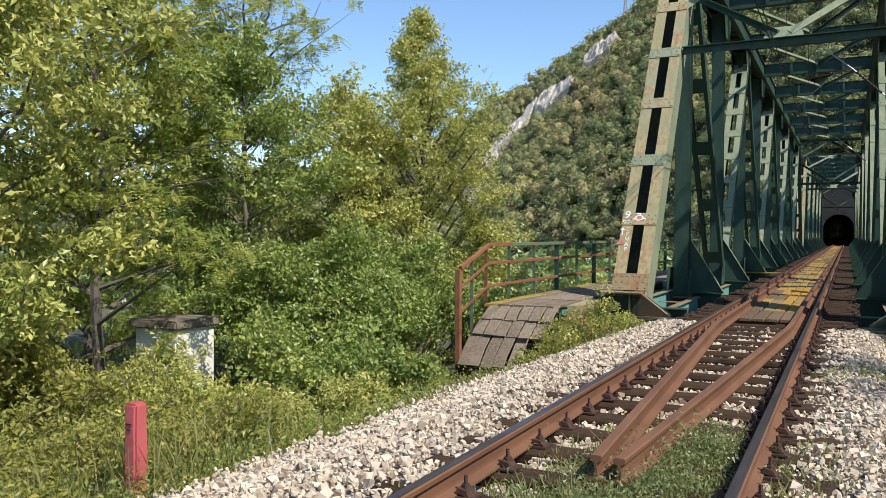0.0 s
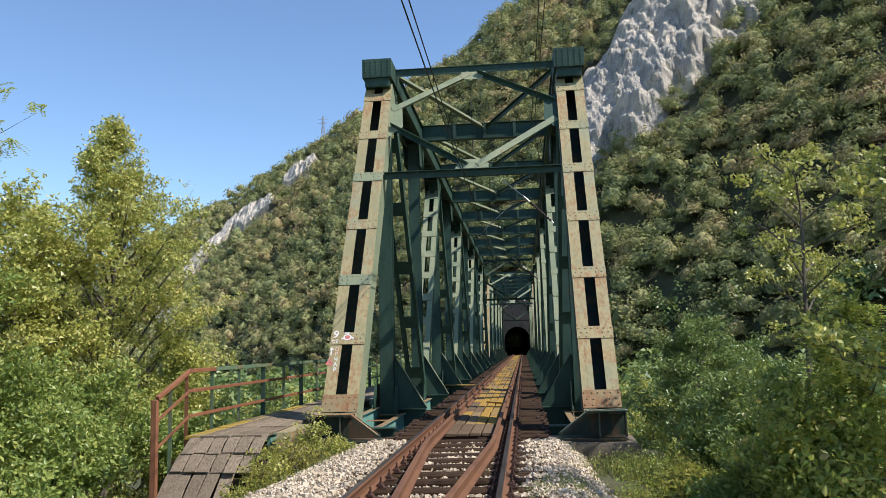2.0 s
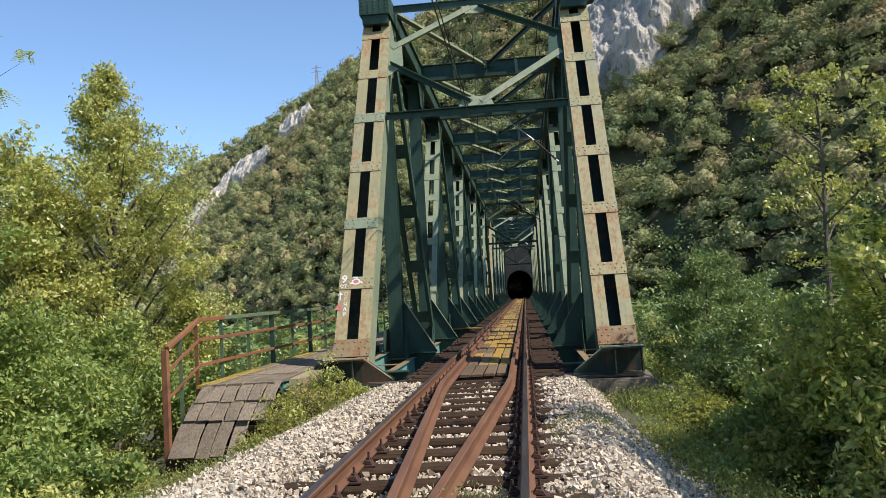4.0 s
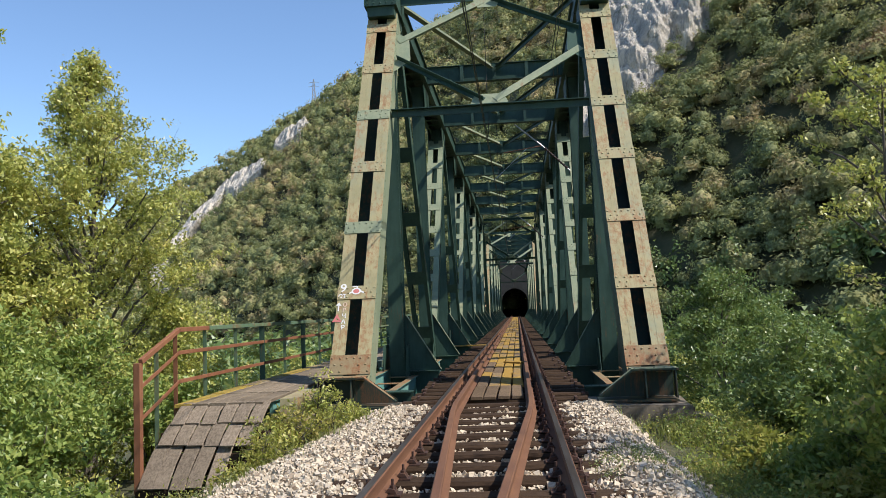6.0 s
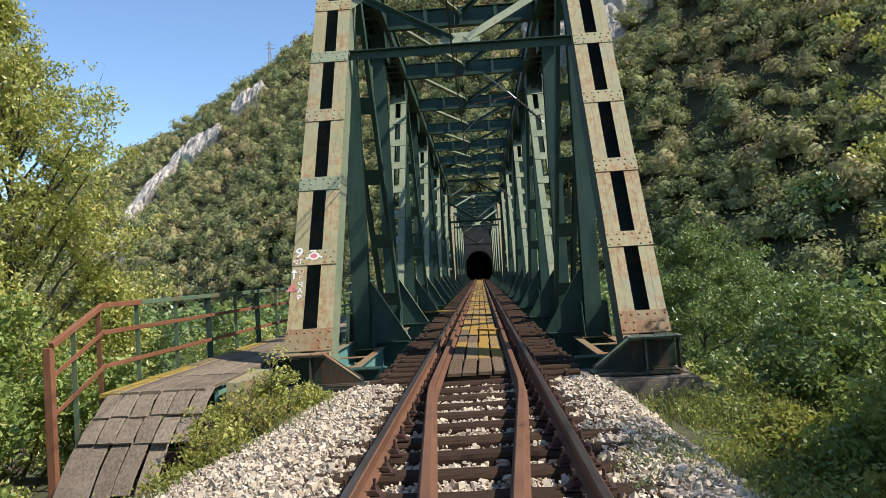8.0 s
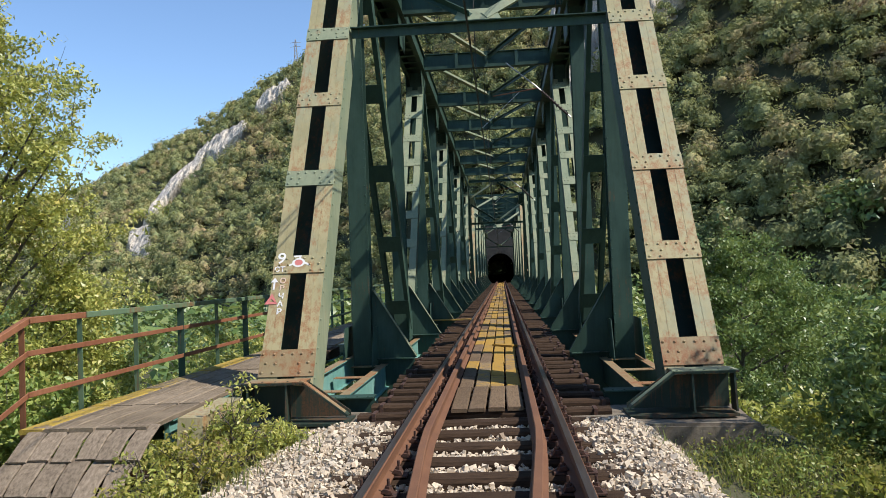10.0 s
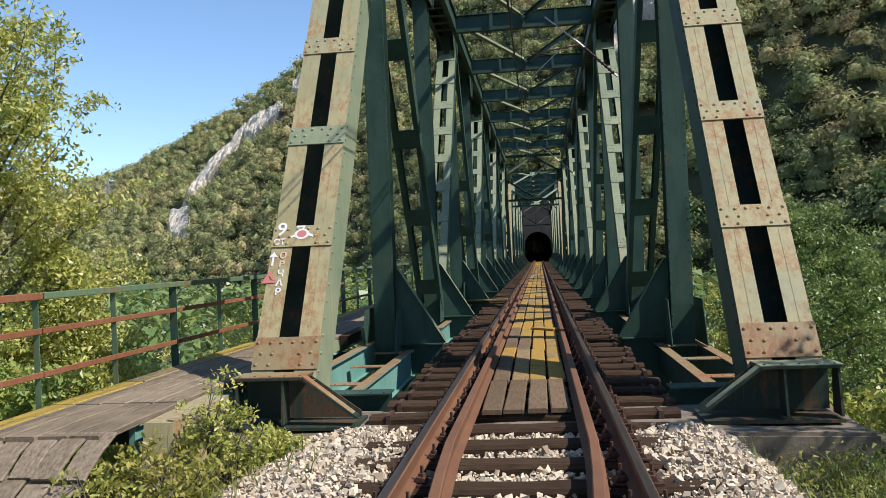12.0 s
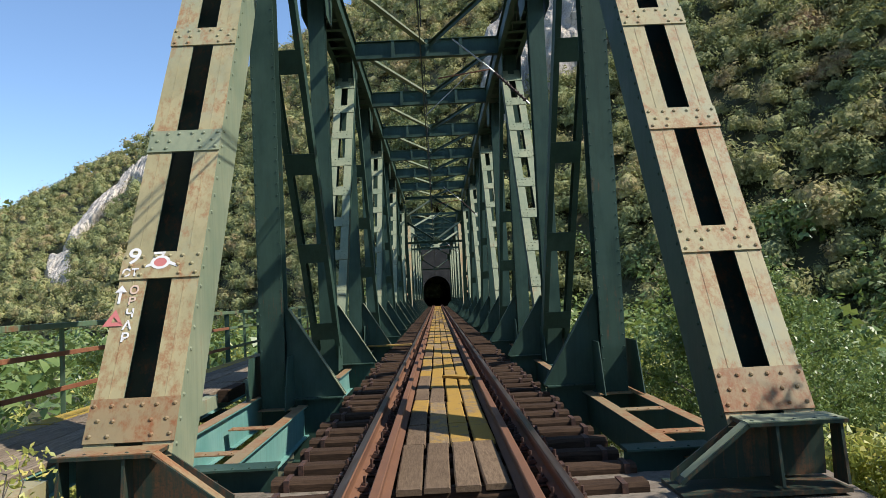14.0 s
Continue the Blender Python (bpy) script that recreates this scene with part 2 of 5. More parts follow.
M_PYLON = flat_mat("galvanised_steel", (0.42, 0.42, 0.42), 0.5, 0.4)

# ---- mesh helpers ----
ORIGIN = {}


def thing(name, at, label, category, group="", kind=""):
    ob = new(name)
    ob.location = at
    ob.empty_display_size = 0.2
    ORIGIN[ob.name] = Vector(at)
    return tagged(ob, label, category, group, kind)


def part(name, bm, material, parent=None, label=""):
    """Links a bmesh, given in world coordinates, as one mesh object under a thing or a part."""
    origin = ORIGIN[parent.name] if parent else Vector((0, 0, 0))
    bmesh.ops.translate(bm, verts=bm.verts, vec=-origin)
    me = bpy.data.meshes.new(name)
    bm.to_mesh(me)
    bm.free()
    me.materials.append(material)
    ob = new(name, me)
    ob.parent = parent
    ORIGIN[ob.name] = origin
    return tagged(ob, label)


def sheet(name, verts, faces, material, parent=None, smooth=False):
    """A mesh object from arrays of vertices and of faces with the same number of corners."""
    origin = np.array(ORIGIN[parent.name]) if parent else np.zeros(3)
    verts = np.asarray(verts, dtype=np.float32) - origin.astype(np.float32)
    faces = np.asarray(faces, dtype=np.int32)
    k = faces.shape[1]
    me = bpy.data.meshes.new(name)
    me.vertices.add(len(verts))
    me.vertices.foreach_set("co", verts.ravel())
    me.loops.add(faces.size)
    me.loops.foreach_set("vertex_index", faces.ravel())
    me.polygons.add(len(faces))
    me.polygons.foreach_set("loop_start", np.arange(0, faces.size, k, dtype=np.int32))
    me.polygons.foreach_set("use_smooth", np.full(len(faces), smooth))
    me.update(calc_edges=True)
    me.materials.append(material)
    ob = new(name, me)
    ob.parent = parent
    ORIGIN[ob.name] = Vector(origin)
    return ob


def frame_of(p0, p1, side):
    """Axes of a member from p0 to p1: across (nearest to side), along, and normal to both."""
    along = (Vector(p1) - Vector(p0)).normalized()
    normal = Vector(side).cross(along).normalized()
    return along.cross(normal).normalized(), along, normal


def slab(bm, p0, p1, side, u, n, v=(0.0, 0.0)):
    """A box along p0-p1, from u[0] to u[1] across and n[0] to n[1] along the normal; v lengthens the ends."""
    p0, p1 = Vector(p0), Vector(p1)
    across, along, normal = frame_of(p0, p1, side)
    vs = []
    for base, dv in ((p0, -v[0]), (p1, v[1])):
        for a, b in ((0, 0), (1, 0), (1, 1), (0, 1)):
            vs.append(bm.verts.new(base + along * dv + across * u[a] + normal * n[b]))
    for f in ((3, 2, 1, 0), (4, 5, 6, 7), (0, 1, 5, 4), (1, 2, 6, 5), (2, 3, 7, 6), (3, 0, 4, 7)):
        bm.faces.new([vs[i] for i in f])


def block(bm, lo, hi):
    vs = [bm.verts.new((x, y, z)) for z in (lo[2], hi[2]) for x, y in ((lo[0], lo[1]), (hi[0], lo[1]), (hi[0], hi[1]), (lo[0], hi[1]))]
    for f in ((3, 2, 1, 0), (4, 5, 6, 7), (0, 1, 5, 4), (1, 2, 6, 5), (2, 3, 7, 6), (3, 0, 4, 7)):
        bm.faces.new([vs[i] for i in f])


def prism(bm, poly, depth):
    """A plate: a polygon of 3D points, thickened along depth."""
    d = Vector(depth)
    a = [bm.verts.new(Vector(p)) for p in poly]
    b = [bm.verts.new(Vector(p) + d) for p in poly]
    bm.faces.new(list(reversed(a)))
    bm.faces.new(b)
    for i in range(len(a)):
        j = (i + 1) % len(a)
        bm.faces.new((a[i], a[j], b[j], b[i]))
    bmesh.ops.recalc_face_normals(bm, faces=bm.faces)


def rivet(bm, at, normal, r=0.019):
    """A round rivet head."""
    n = Vector(normal).normalized()
    u = n.orthogonal().normalized()
    w = n.cross(u)
    rings = []
    for h, k in ((0.0, 1.0), (0.55, 0.8)):
        rings.append([bm.verts.new(Vector(at) + n * (h * r) + (u * math.cos(a) + w * math.sin(a)) * r * k) for a in [i * math.tau / 6 for i in range(6)]])
    tip = bm.verts.new(Vector(at) + n * (0.9 * r))
    for i in range(6):
        j = (i + 1) % 6
        bm.faces.new((rings[0][i], rings[0][j], rings[1][j], rings[1][i]))
        bm.faces.new((rings[1][i], rings[1][j], tip))


def tube(bm, pts, radii, sides=6):
    """A tapered tube through points."""
    rings = []
    for i, p in enumerate(pts):
        p = Vector(p)
        d = (Vector(pts[min(i + 1, len(pts) - 1)]) - Vector(pts[max(i - 1, 0)])).normalized()
        u = d.orthogonal().normalized()
        w = d.cross(u)
        rings.append([bm.verts.new(p + (u * math.cos(a) + w * math.sin(a)) * radii[i]) for a in [k * math.tau / sides for k in range(sides)]])
    for a, b in zip(rings, rings[1:]):
        for k in range(sides):
            bm.faces.new((a[k], a[(k + 1) % sides], b[(k + 1) % sides], b[k]))
    bm.faces.new(list(reversed(rings[0])))
    bm.faces.new(rings[-1])


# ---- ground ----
# mountain foot and ridge by bearing, fitted to the camera's view of the skyline
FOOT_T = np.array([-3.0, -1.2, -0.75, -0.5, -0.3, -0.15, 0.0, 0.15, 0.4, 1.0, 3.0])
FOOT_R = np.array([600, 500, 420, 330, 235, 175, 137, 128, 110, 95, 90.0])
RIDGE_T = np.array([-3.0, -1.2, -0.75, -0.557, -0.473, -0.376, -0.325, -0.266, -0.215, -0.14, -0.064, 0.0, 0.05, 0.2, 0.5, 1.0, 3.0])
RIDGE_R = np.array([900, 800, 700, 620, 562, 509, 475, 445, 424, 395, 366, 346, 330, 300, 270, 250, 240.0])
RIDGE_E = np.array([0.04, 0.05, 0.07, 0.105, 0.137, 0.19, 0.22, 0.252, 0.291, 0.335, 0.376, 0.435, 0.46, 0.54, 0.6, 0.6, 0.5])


def fbm(x, y, scale, octaves=4, seed=0.0):
    """Smooth value noise on arrays."""
    total, amp, norm = 0.0, 1.0, 0.0
    for o in range(octaves):
        u, v = x / scale + 17.3 * o + seed, y / scale - 9.1 * o + seed * 1.7
        iu, iv = np.floor(u), np.floor(v)
        fu, fv = u - iu, v - iv
        fu, fv = fu * fu * (3 - 2 * fu), fv * fv * (3 - 2 * fv)

        def hashed(a, b):
            s = np.sin(a * 127.1 + b * 311.7) * 43758.5453
            return s - np.floor(s)
        n = (hashed(iu, iv) * (1 - fu) + hashed(iu + 1, iv) * fu) * (1 - fv) + (hashed(iu, iv + 1) * (1 - fu) + hashed(iu + 1, iv + 1) * fu) * fv
        total, norm, amp, scale = total + n * amp, norm + amp, amp * 0.5, scale * 0.5
    return total / norm - 0.5


def ramp01(v, lo, hi):
    k = np.clip((v - lo) / (hi - lo), 0, 1)
    return k * k * (3 - 2 * k)


def ground_z(x, y):
    """Height of the land: embankment, river valley under the bridge, mountain beyond shaped to fit the camera's view.
    """
    x, y = np.asarray(x, float), np.asarray(y, float)
    ax = np.abs(x)
    bank = np.where(x < 0, -0.75 - 1.3 * ramp01(ax, 3.4, 7.5) - 2.0 * ramp01(ax, 8, 22), -0.62 - 2.6 * ramp01(ax, 2.4, 7.0) - 3.0 * ramp01(ax, 7, 22))
    bank = np.where(ax < 3.4, np.where(x < 0, -0.42 - 0.33 * ramp01(ax, 1.6, 3.4), np.maximum(bank, -0.42 - 0.5 * ramp01(ax, 1.6, 3.0))), bank)
    drop = ramp01(y, -3.0, 9.0) * (1 - ramp01(y, 104, 116) * (1 - ramp01(ax, 6, 14)))
    z = bank * (1 - drop) + (-8.5) * drop
    z = z * (1 - ramp01(y, 106, 114) * (1 - ramp01(ax, 5, 12))) + (-0.55) * ramp01(y, 106, 114) * (1 - ramp01(ax, 5, 12))
    shelf = -0.36 - 0.9 * ramp01(ax, 3.3, 5.0)
    z = np.where((y > -6.5) & (y < -1.5), np.maximum(z, shelf * ramp01(y, -6.5, -4.0) - 2.0 * (1 - ramp01(y, -6.5, -4.0))), z)
    z = z + fbm(x, y, 2.5, 3) * 0.35 * ramp01(ax, 3.2, 6)
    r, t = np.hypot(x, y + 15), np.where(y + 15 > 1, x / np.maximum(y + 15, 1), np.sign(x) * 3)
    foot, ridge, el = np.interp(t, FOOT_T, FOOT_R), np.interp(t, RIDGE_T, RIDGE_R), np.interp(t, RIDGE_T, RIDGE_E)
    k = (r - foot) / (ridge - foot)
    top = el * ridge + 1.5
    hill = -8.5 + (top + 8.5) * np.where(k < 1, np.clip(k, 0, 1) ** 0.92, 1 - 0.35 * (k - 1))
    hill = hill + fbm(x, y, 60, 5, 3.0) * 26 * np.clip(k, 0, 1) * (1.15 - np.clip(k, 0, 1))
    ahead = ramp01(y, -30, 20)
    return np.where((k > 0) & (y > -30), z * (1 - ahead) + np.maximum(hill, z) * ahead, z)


def warped(n, near, far, centre):
    s = np.linspace(-1, 1, n)
    return centre + near * s + np.sign(s) * (far - near) * np.abs(s) ** 3.6


def build_ground():
    gx, gy = warped(210, 46, 1500, 0.0), warped(210, 60, 1500, 20.0)
    X, Y = np.meshgrid(gx, gy)
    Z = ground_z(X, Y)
    n = len(gx)
    i = np.arange(n * n).reshape(n, n)
    f = np.stack([i[:-1, :-1], i[:-1, 1:], i[1:, 1:], i[1:, :-1]], -1).reshape(-1, 4)
    cx, cy = X[:-1, :-1].ravel(), Y[:-1, :-1].ravel()
    f = f[~((np.abs(cx) < 3.6) & (cy > 119.2) & (cy < 160))]
    tagged(sheet("ground", np.stack([X, Y, Z], -1).reshape(-1, 3), f, M_SOIL, smooth=True), "leafy earth of the river valley and wooded mountain", "ground", kind="structure")


build_ground()

# ---- bridge ----
P, NP, XC, ZT = 5.75, 10, 2.41, 8.75
Y0 = -2.8
SX = (1, 0, 0)


def riveted_plate(bm, c, across, along, normal, w, h, th=0.014, rows=3):
    """A batten plate with its rivets; c is the middle of its underside."""
    c = Vector(c)
    slab(bm, c - along * h / 2, c + along * h / 2, across, (-w / 2, w / 2), (0, th) if frame_of(c - along, c + along, across)[2].dot(normal) > 0 else (-th, 0))
    for side in (-1, 1):
        for k, (a, b) in enumerate(((0.45, 0.34), (0.44, -0.34), (0.38, 0.0), (0.25, 0.33), (0.21, -0.02), (0.24, -0.35), (0.09, 0.33))):
            rivet(bm, c + across * side * a * w + along * b * h + normal * th, normal)


def box_member(span, name, p0, p1, width, depth, face, back, battens, label="", plate=0.24, lines=True):
    """A built-up member: two channels with a slot between, joined by riveted batten plates on the upper side."""
    p0, p1 = Vector(p0), Vector(p1)
    across, along, normal = frame_of(p0, p1, SX)
    if normal.z < 0 or (abs(normal.z) < 0.2 and normal.y > 0):
        normal = -normal
    sgn = 1 if frame_of(p0, p1, SX)[2].dot(normal) > 0 else -1

    def nn(a, b):
        return (a, b) if sgn > 0 else (-b, -a)
    fl = width * 0.34
    body = None
    for s in (-1, 1):
        bm = bmesh.new()
        o, i, w, t = s * width / 2, s * (width / 2 - fl), s * (width / 2 - 0.016), 0.014
        prism(bm, [p0 + across * a + normal * b for a, b in ((o, 0), (i, 0), (i, -t), (w, -t), (w, -depth + t), (i, -depth + t), (i, -depth), (o, -depth))], p1 - p0)
        if body:
            part("channel", bm, back, body)
        else:
            body = part(name, bm, back, span, label)
    for s in (-1, 1):
        bm = bmesh.new()
        o, i = s * width / 2, s * (width / 2 - fl)
        m, e = s * (width / 2 - fl * 0.52), 0.0025
        prof = [(o * 0.998, 0.001), (i, 0.001), (i, 0.006)]
        if lines:
            prof += [(m - s * e, 0.006), (m - s * e, 0.009), (m + s * e, 0.009), (m + s * e, 0.006)]
        prism(bm, [p0 + across * a + normal * b for a, b in prof + [(o * 0.998, 0.006)]], p1 - p0)
        part("cover_plate", bm, face, body)
    length = (p1 - p0).length
    for v, h, mat in battens:
        bm = bmesh.new()
        riveted_plate(bm, p0 + along * v * length + normal * 0.008, across, along, normal, width + 0.012, h)
        part("batten_plate", bm, mat, body)
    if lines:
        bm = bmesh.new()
        # closes the slot; its darker paint stands for the shade inside
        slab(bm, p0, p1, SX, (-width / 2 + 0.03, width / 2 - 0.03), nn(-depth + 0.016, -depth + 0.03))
        part("back_plate", bm, M_SHOE, body, "inner back plate painted dark for the slot's shade")
        bm = bmesh.new()
        inner = -1 if p0.x > 0 else 1
        k = 0.12
        while k < length - 0.1:
            rivet(bm, p0 + along * k + across * inner * (width / 2 - 0.004) - normal * 0.06, across * inner, 0.021)
            k += 0.2
        tagged(part("rivet_row", bm, back, body), kind="stuff")
    return body


def i_member(span, name, p0, p1, side, width, depth, mat, label="", th=0.016):
    """A rolled or plated I-section; flanges of the width across side, set depth apart."""
    bm = bmesh.new()
    ac, al, no = frame_of(p0, p1, side)
    w, d, e = width / 2, depth / 2, th / 2
    prism(bm, [Vector(p0) + ac * a + no * c for a, c in ((-w, -d), (w, -d), (w, -d + th), (e, -d + th), (e, d - th), (w, d - th), (w, d), (-w, d), (-w, d - th), (-e, d - th), (-e, -d + th), (-w, -d + th))], Vector(p1) - Vector(p0))
    return part(name, bm, mat, span, label)


def angle_member(span, name, p0, p1, side, size, mat, label=""):
    """An angle iron: two legs at right angles."""
    bm = bmesh.new()
    slab(bm, p0, p1, side, (-size / 2, size / 2), (0, 0.012))
    slab(bm, p0, p1, side, (-0.006, 0.006), (-size * 0.7, 0))
    return part(name, bm, mat, span, label)


def post_at(z, s=1, x=None):
    """A point on the upper face of the raking end post."""
    return Vector((s * XC if x is None else x, -2.71 + 0.605 * z, z))


def node(k, s, z):
    return Vector((s * XC, Y0 + P * k, z))


def bridge_span():
    span = thing("truss_bridge_span", (0, Y0, 0), "riveted steel truss railway bridge span in weathered green paint", "bridge", "bridge spans")
    for s in (-1, 1):
        # raking end posts, both ends
        a, b = post_at(0.35, s), post_at(8.35, s)
        plates = [(((z - 0.35) / 8.0), h, m) for z, h, m in ((0.60, 0.36, M_RUSTPLATE), (1.81, 0.27, M_FADED), (3.04, 0.27, M_PALE if s < 0 else M_FADED), (4.33, 0.27, M_FADED), (5.56, 0.27, M_PALE if s < 0 else M_FADED), (6.76, 0.27, M_FADED), (7.92, 0.27, M_FADED))]
        # sun and shade painted on the channels: left pale, right dark green
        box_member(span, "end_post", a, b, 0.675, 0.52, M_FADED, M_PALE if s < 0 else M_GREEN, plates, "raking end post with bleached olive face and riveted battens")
        ye = Y0 + P * NP
        a2, b2 = Vector((s * XC, ye + 0.1, 0.35)), Vector((s * XC, ye - 0.605 * 8.0, 8.35))
        box_member(span, "end_post", a2, b2, 0.71, 0.5, M_GREEN, M_GREEN, [(0.15 * j + 0.05, 0.26, M_GREEN) for j in range(6)], lines=False)
        # cap over the head of the end post
        bm = bmesh.new()
        block(bm, (s * XC - 0.37, 1.95, 8.42), (s * XC + 0.37, 3.3, 8.9))
        block(bm, (s * XC - 0.31, 2.02, 8.2), (s * XC + 0.31, 3.28, 8.42))
        for i in range(5):
            for j in range(5):
                rivet(bm, (s * XC - 0.29 + 0.145 * i, 1.95, 8.48 + 0.09 * j), (0, -1, 0), 0.022)
        part("cap_box", bm, M_GREEN, span, "riveted box cap at the head of the end post")
        # chords
        bm = bmesh.new()
        y1, y2 = 3.3, ye - 5.2
        for u in (-0.3, 0.28):
            block(bm, (s * XC + u, y1, 8.42), (s * XC + u + 0.02, y2, 8.96))
        block(bm, (s * XC - 0.36, y1, 8.961), (s * XC + 0.36, y2, 8.98))
        for u in (-0.36, 0.22):
            block(bm, (s * XC + u, y1, 8.405), (s * XC + u + 0.14, y2, 8.42))
        k = y1 + 0.2
        while k < y2:
            block(bm, (s * XC - 0.22, k, 8.392), (s * XC + 0.22, k + 0.18, 8.404))
            k += 0.72
        part("top_chord", bm, M_GREEN, span)
        for xw in (2.03, 2.66):
            bm = bmesh.new()
            f = 0.07
            lift = 0.16 if s < 0 and xw > 2.5 else 0.0
            prism(bm, [(s * xw - a, -1.8, z + lift) for a, z in ((-0.01, -0.45), (-f, -0.45), (-f, -0.436), (-0.01, -0.436), (-0.01, -0.035), (-f, -0.035), (-f, -0.02), (f, -0.02), (f, -0.035), (0.01, -0.035), (0.01, -0.45))], (0, ye + 1.3, 0))
            # left chords in lighter blue-green for the sunlit side, right ones dark
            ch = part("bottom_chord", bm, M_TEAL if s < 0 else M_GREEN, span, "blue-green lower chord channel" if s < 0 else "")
            bm = bmesh.new()
            block(bm, (s * xw - f, -1.8, lift - 0.019), (s * xw + f, ye - 0.5, lift - 0.014))
            part("top_flange", bm, M_RUSTPLATE, ch, "rusty top flange")
        for j in range(36):
            bm = bmesh.new()
            y = -0.55 + 1.55 * j
            block(bm, (s * 2.345 - 0.245, y, -0.034), (s * 2.345 + 0.245, y + 0.22, -0.022))
            if j < 3:
                for q in range(4):
                    rivet(bm, (s * 2.345 - 0.2 + 0.13 * q, y + 0.05, -0.022), (0, 0, 1), 0.014)
            part("batten_plate", bm, M_RUSTPLATE if j < 3 else M_GREEN, span)
        # posts and diagonals
        for k in range(1, NP):
            i_member(span, "vertical_post", node(k, s, -0.3), node(k, s, 8.4), SX, 0.35, 0.34, M_GREEN)
            if k == 1:
                bm = bmesh.new()
                z = 0.1
                while z < 8.3:
                    for u in (-0.15, 0.15):
                        rivet(bm, (s * XC + u, Y0 + P - 0.172, z), (0, -1, 0), 0.012)
                    z += 0.17
                tagged(part("rivet_row", bm, M_GREEN, span), kind="stuff")
            # knee plate on the cross girder
            bm = bmesh.new()
            y = Y0 + P * k
            xi = s * (XC - 0.175)
            prism(bm, [(xi, y - 0.008, 1.35), (xi - s * 0.06, y - 0.008, 1.35), (s * 1.42, y - 0.008, 0.14), (s * 1.42, y - 0.008, 0.09), (xi, y - 0.008, 0.09)], (0, 0.016, 0))
            kp = part("knee_plate", bm, M_GREEN, span)
            bm = bmesh.new()
            slab(bm, (xi - s * 0.05, y - 0.07, 1.36), (s * 1.42, y - 0.07, 0.115), (0, 1, 0), (0.0, 0.14), (-0.006, 0.006))
            # worn edges; the left ones get the paler paint for the sun on them
            part("edge_angle", bm, M_PALE if s < 0 else M_GREEN, kp, "worn edge angle, paler on the sunlit left truss")
        for k in range(1, NP - 1):
            up = k % 2 == 0
            if k == 1 or k % 2 == 1:
                p0, p1 = node(k, s, 8.2), node(k + 1, s, 0.05)
            else:
                p0, p1 = node(k, s, 0.25), node(k + 1, s, 8.2)
            d = (p1 - p0).normalized()
            p0, p1 = p0 + d * 0.35, p1 - d * 0.35
            # sunlight put into the paint: rising diagonals bleached pale, falling ones dark green
            if up:
                box_member(span, "diagonal", p0, p1, 0.56, 0.34, M_PALE, M_GREEN, [(0.04 + 0.1155 * j, 0.3, M_PALE) for j in range(9)], "laced diagonal with face painted pale as bleached and sunlit", lines=False)
            else:
                ac, al, no = frame_of(p0, p1, SX)
                body = None
                for h in (-1, 1):
                    bm = bmesh.new()
                    prism(bm, [p0 + ac * h * a + no * b for a, b in ((0.28, -0.15), (0.18, -0.15), (0.18, -0.135), (0.265, -0.135), (0.265, 0.135), (0.18, 0.135), (0.18, 0.15), (0.28, 0.15))], p1 - p0)
                    body = part("channel", bm, M_GREEN, body) if body else part("diagonal", bm, M_GREEN, span)
                body = body.parent
                for j in range(5):
                    bm = bmesh.new()
                    c = p0.lerp(p1, 0.08 + 0.205 * j)
                    slab(bm, c, c + d * 0.42, SX, (-0.28, 0.28), (-0.163, -0.151))
                    part("batten_plate", bm, M_GREEN, body)
        # gusset plates at the nodes
        for k in range(1, NP):
            for z, h in ((8.35, -0.75), (0.0, 0.7)):
                bm = bmesh.new()
                y = Y0 + P * k
                for u in (-0.27, 0.255):
                    x = s * XC + u
                    prism(bm, [(x, y - 0.75, z), (x, y + 0.75, z), (x, y + 0.45, z + h), (x, y - 0.45, z + h)], (0.012, 0, 0))
                part("gusset_plate", bm, M_GREEN, span)
    # floor: cross girders and stringers
    for k in range(0, NP + 1):
        y = Y0 + P * k + (1.1 if k == 0 else -0.5 if k == NP else 0)
        bm = bmesh.new()
        xe = XC - 0.22
        block(bm, (-xe, y - 0.008, -0.78), (xe, y + 0.008, -0.27))
        block(bm, (-xe, y - 0.15, -0.80), (xe, y + 0.15, -0.78))
        for a, b in ((-xe, -1.46), (1.46, xe)):
            block(bm, (a, y - 0.008, -0.27), (b, y + 0.008, 0.07))
            block(bm, (a, y - 0.14, 0.07), (b, y + 0.14, 0.088))
            for j in range(5):
                rivet(bm, (a + 0.1 + j * 0.14, y - 0.1, 0.088), (0, 0, 1), 0.014)
        part("cross_girder", bm, M_GREEN, span)
    for s in (-1, 1):
        bm = bmesh.new()
        block(bm, (s * 0.9 - 0.01, Y0 + 0.3, -0.7), (s * 0.9 + 0.01, Y0 + P * NP - 0.3, -0.26))
        block(bm, (s * 0.9 - 0.11, Y0 + 0.3, -0.258), (s * 0.9 + 0.11, Y0 + P * NP - 0.3, -0.245))
        part("stringer", bm, M_GREEN, span)
        # bearing shoe under the end post
        shoe = []
        bm = bmesh.new()
        for y in (-2.50,):
            prism(bm, [(s * 2.78, y, -0.02), (s * 2.78, y, 0.40), (s * 2.12, y, 0.40), (s * 1.62, y, 0.04), (s * 1.62, y, -0.02)], (0, 0.02, 0))
        block(bm, (min(s * 2.82, s * 2.1), -2.82, 0.40), (max(s * 2.82, s * 2.1), -2.46, 0.425))
        slab(bm, (s * 2.11, -2.82, 0.412), (s * 1.60, -2.82, 0.03), (0, 1, 0), (0.0, 0.13), (-0.012, 0.012))
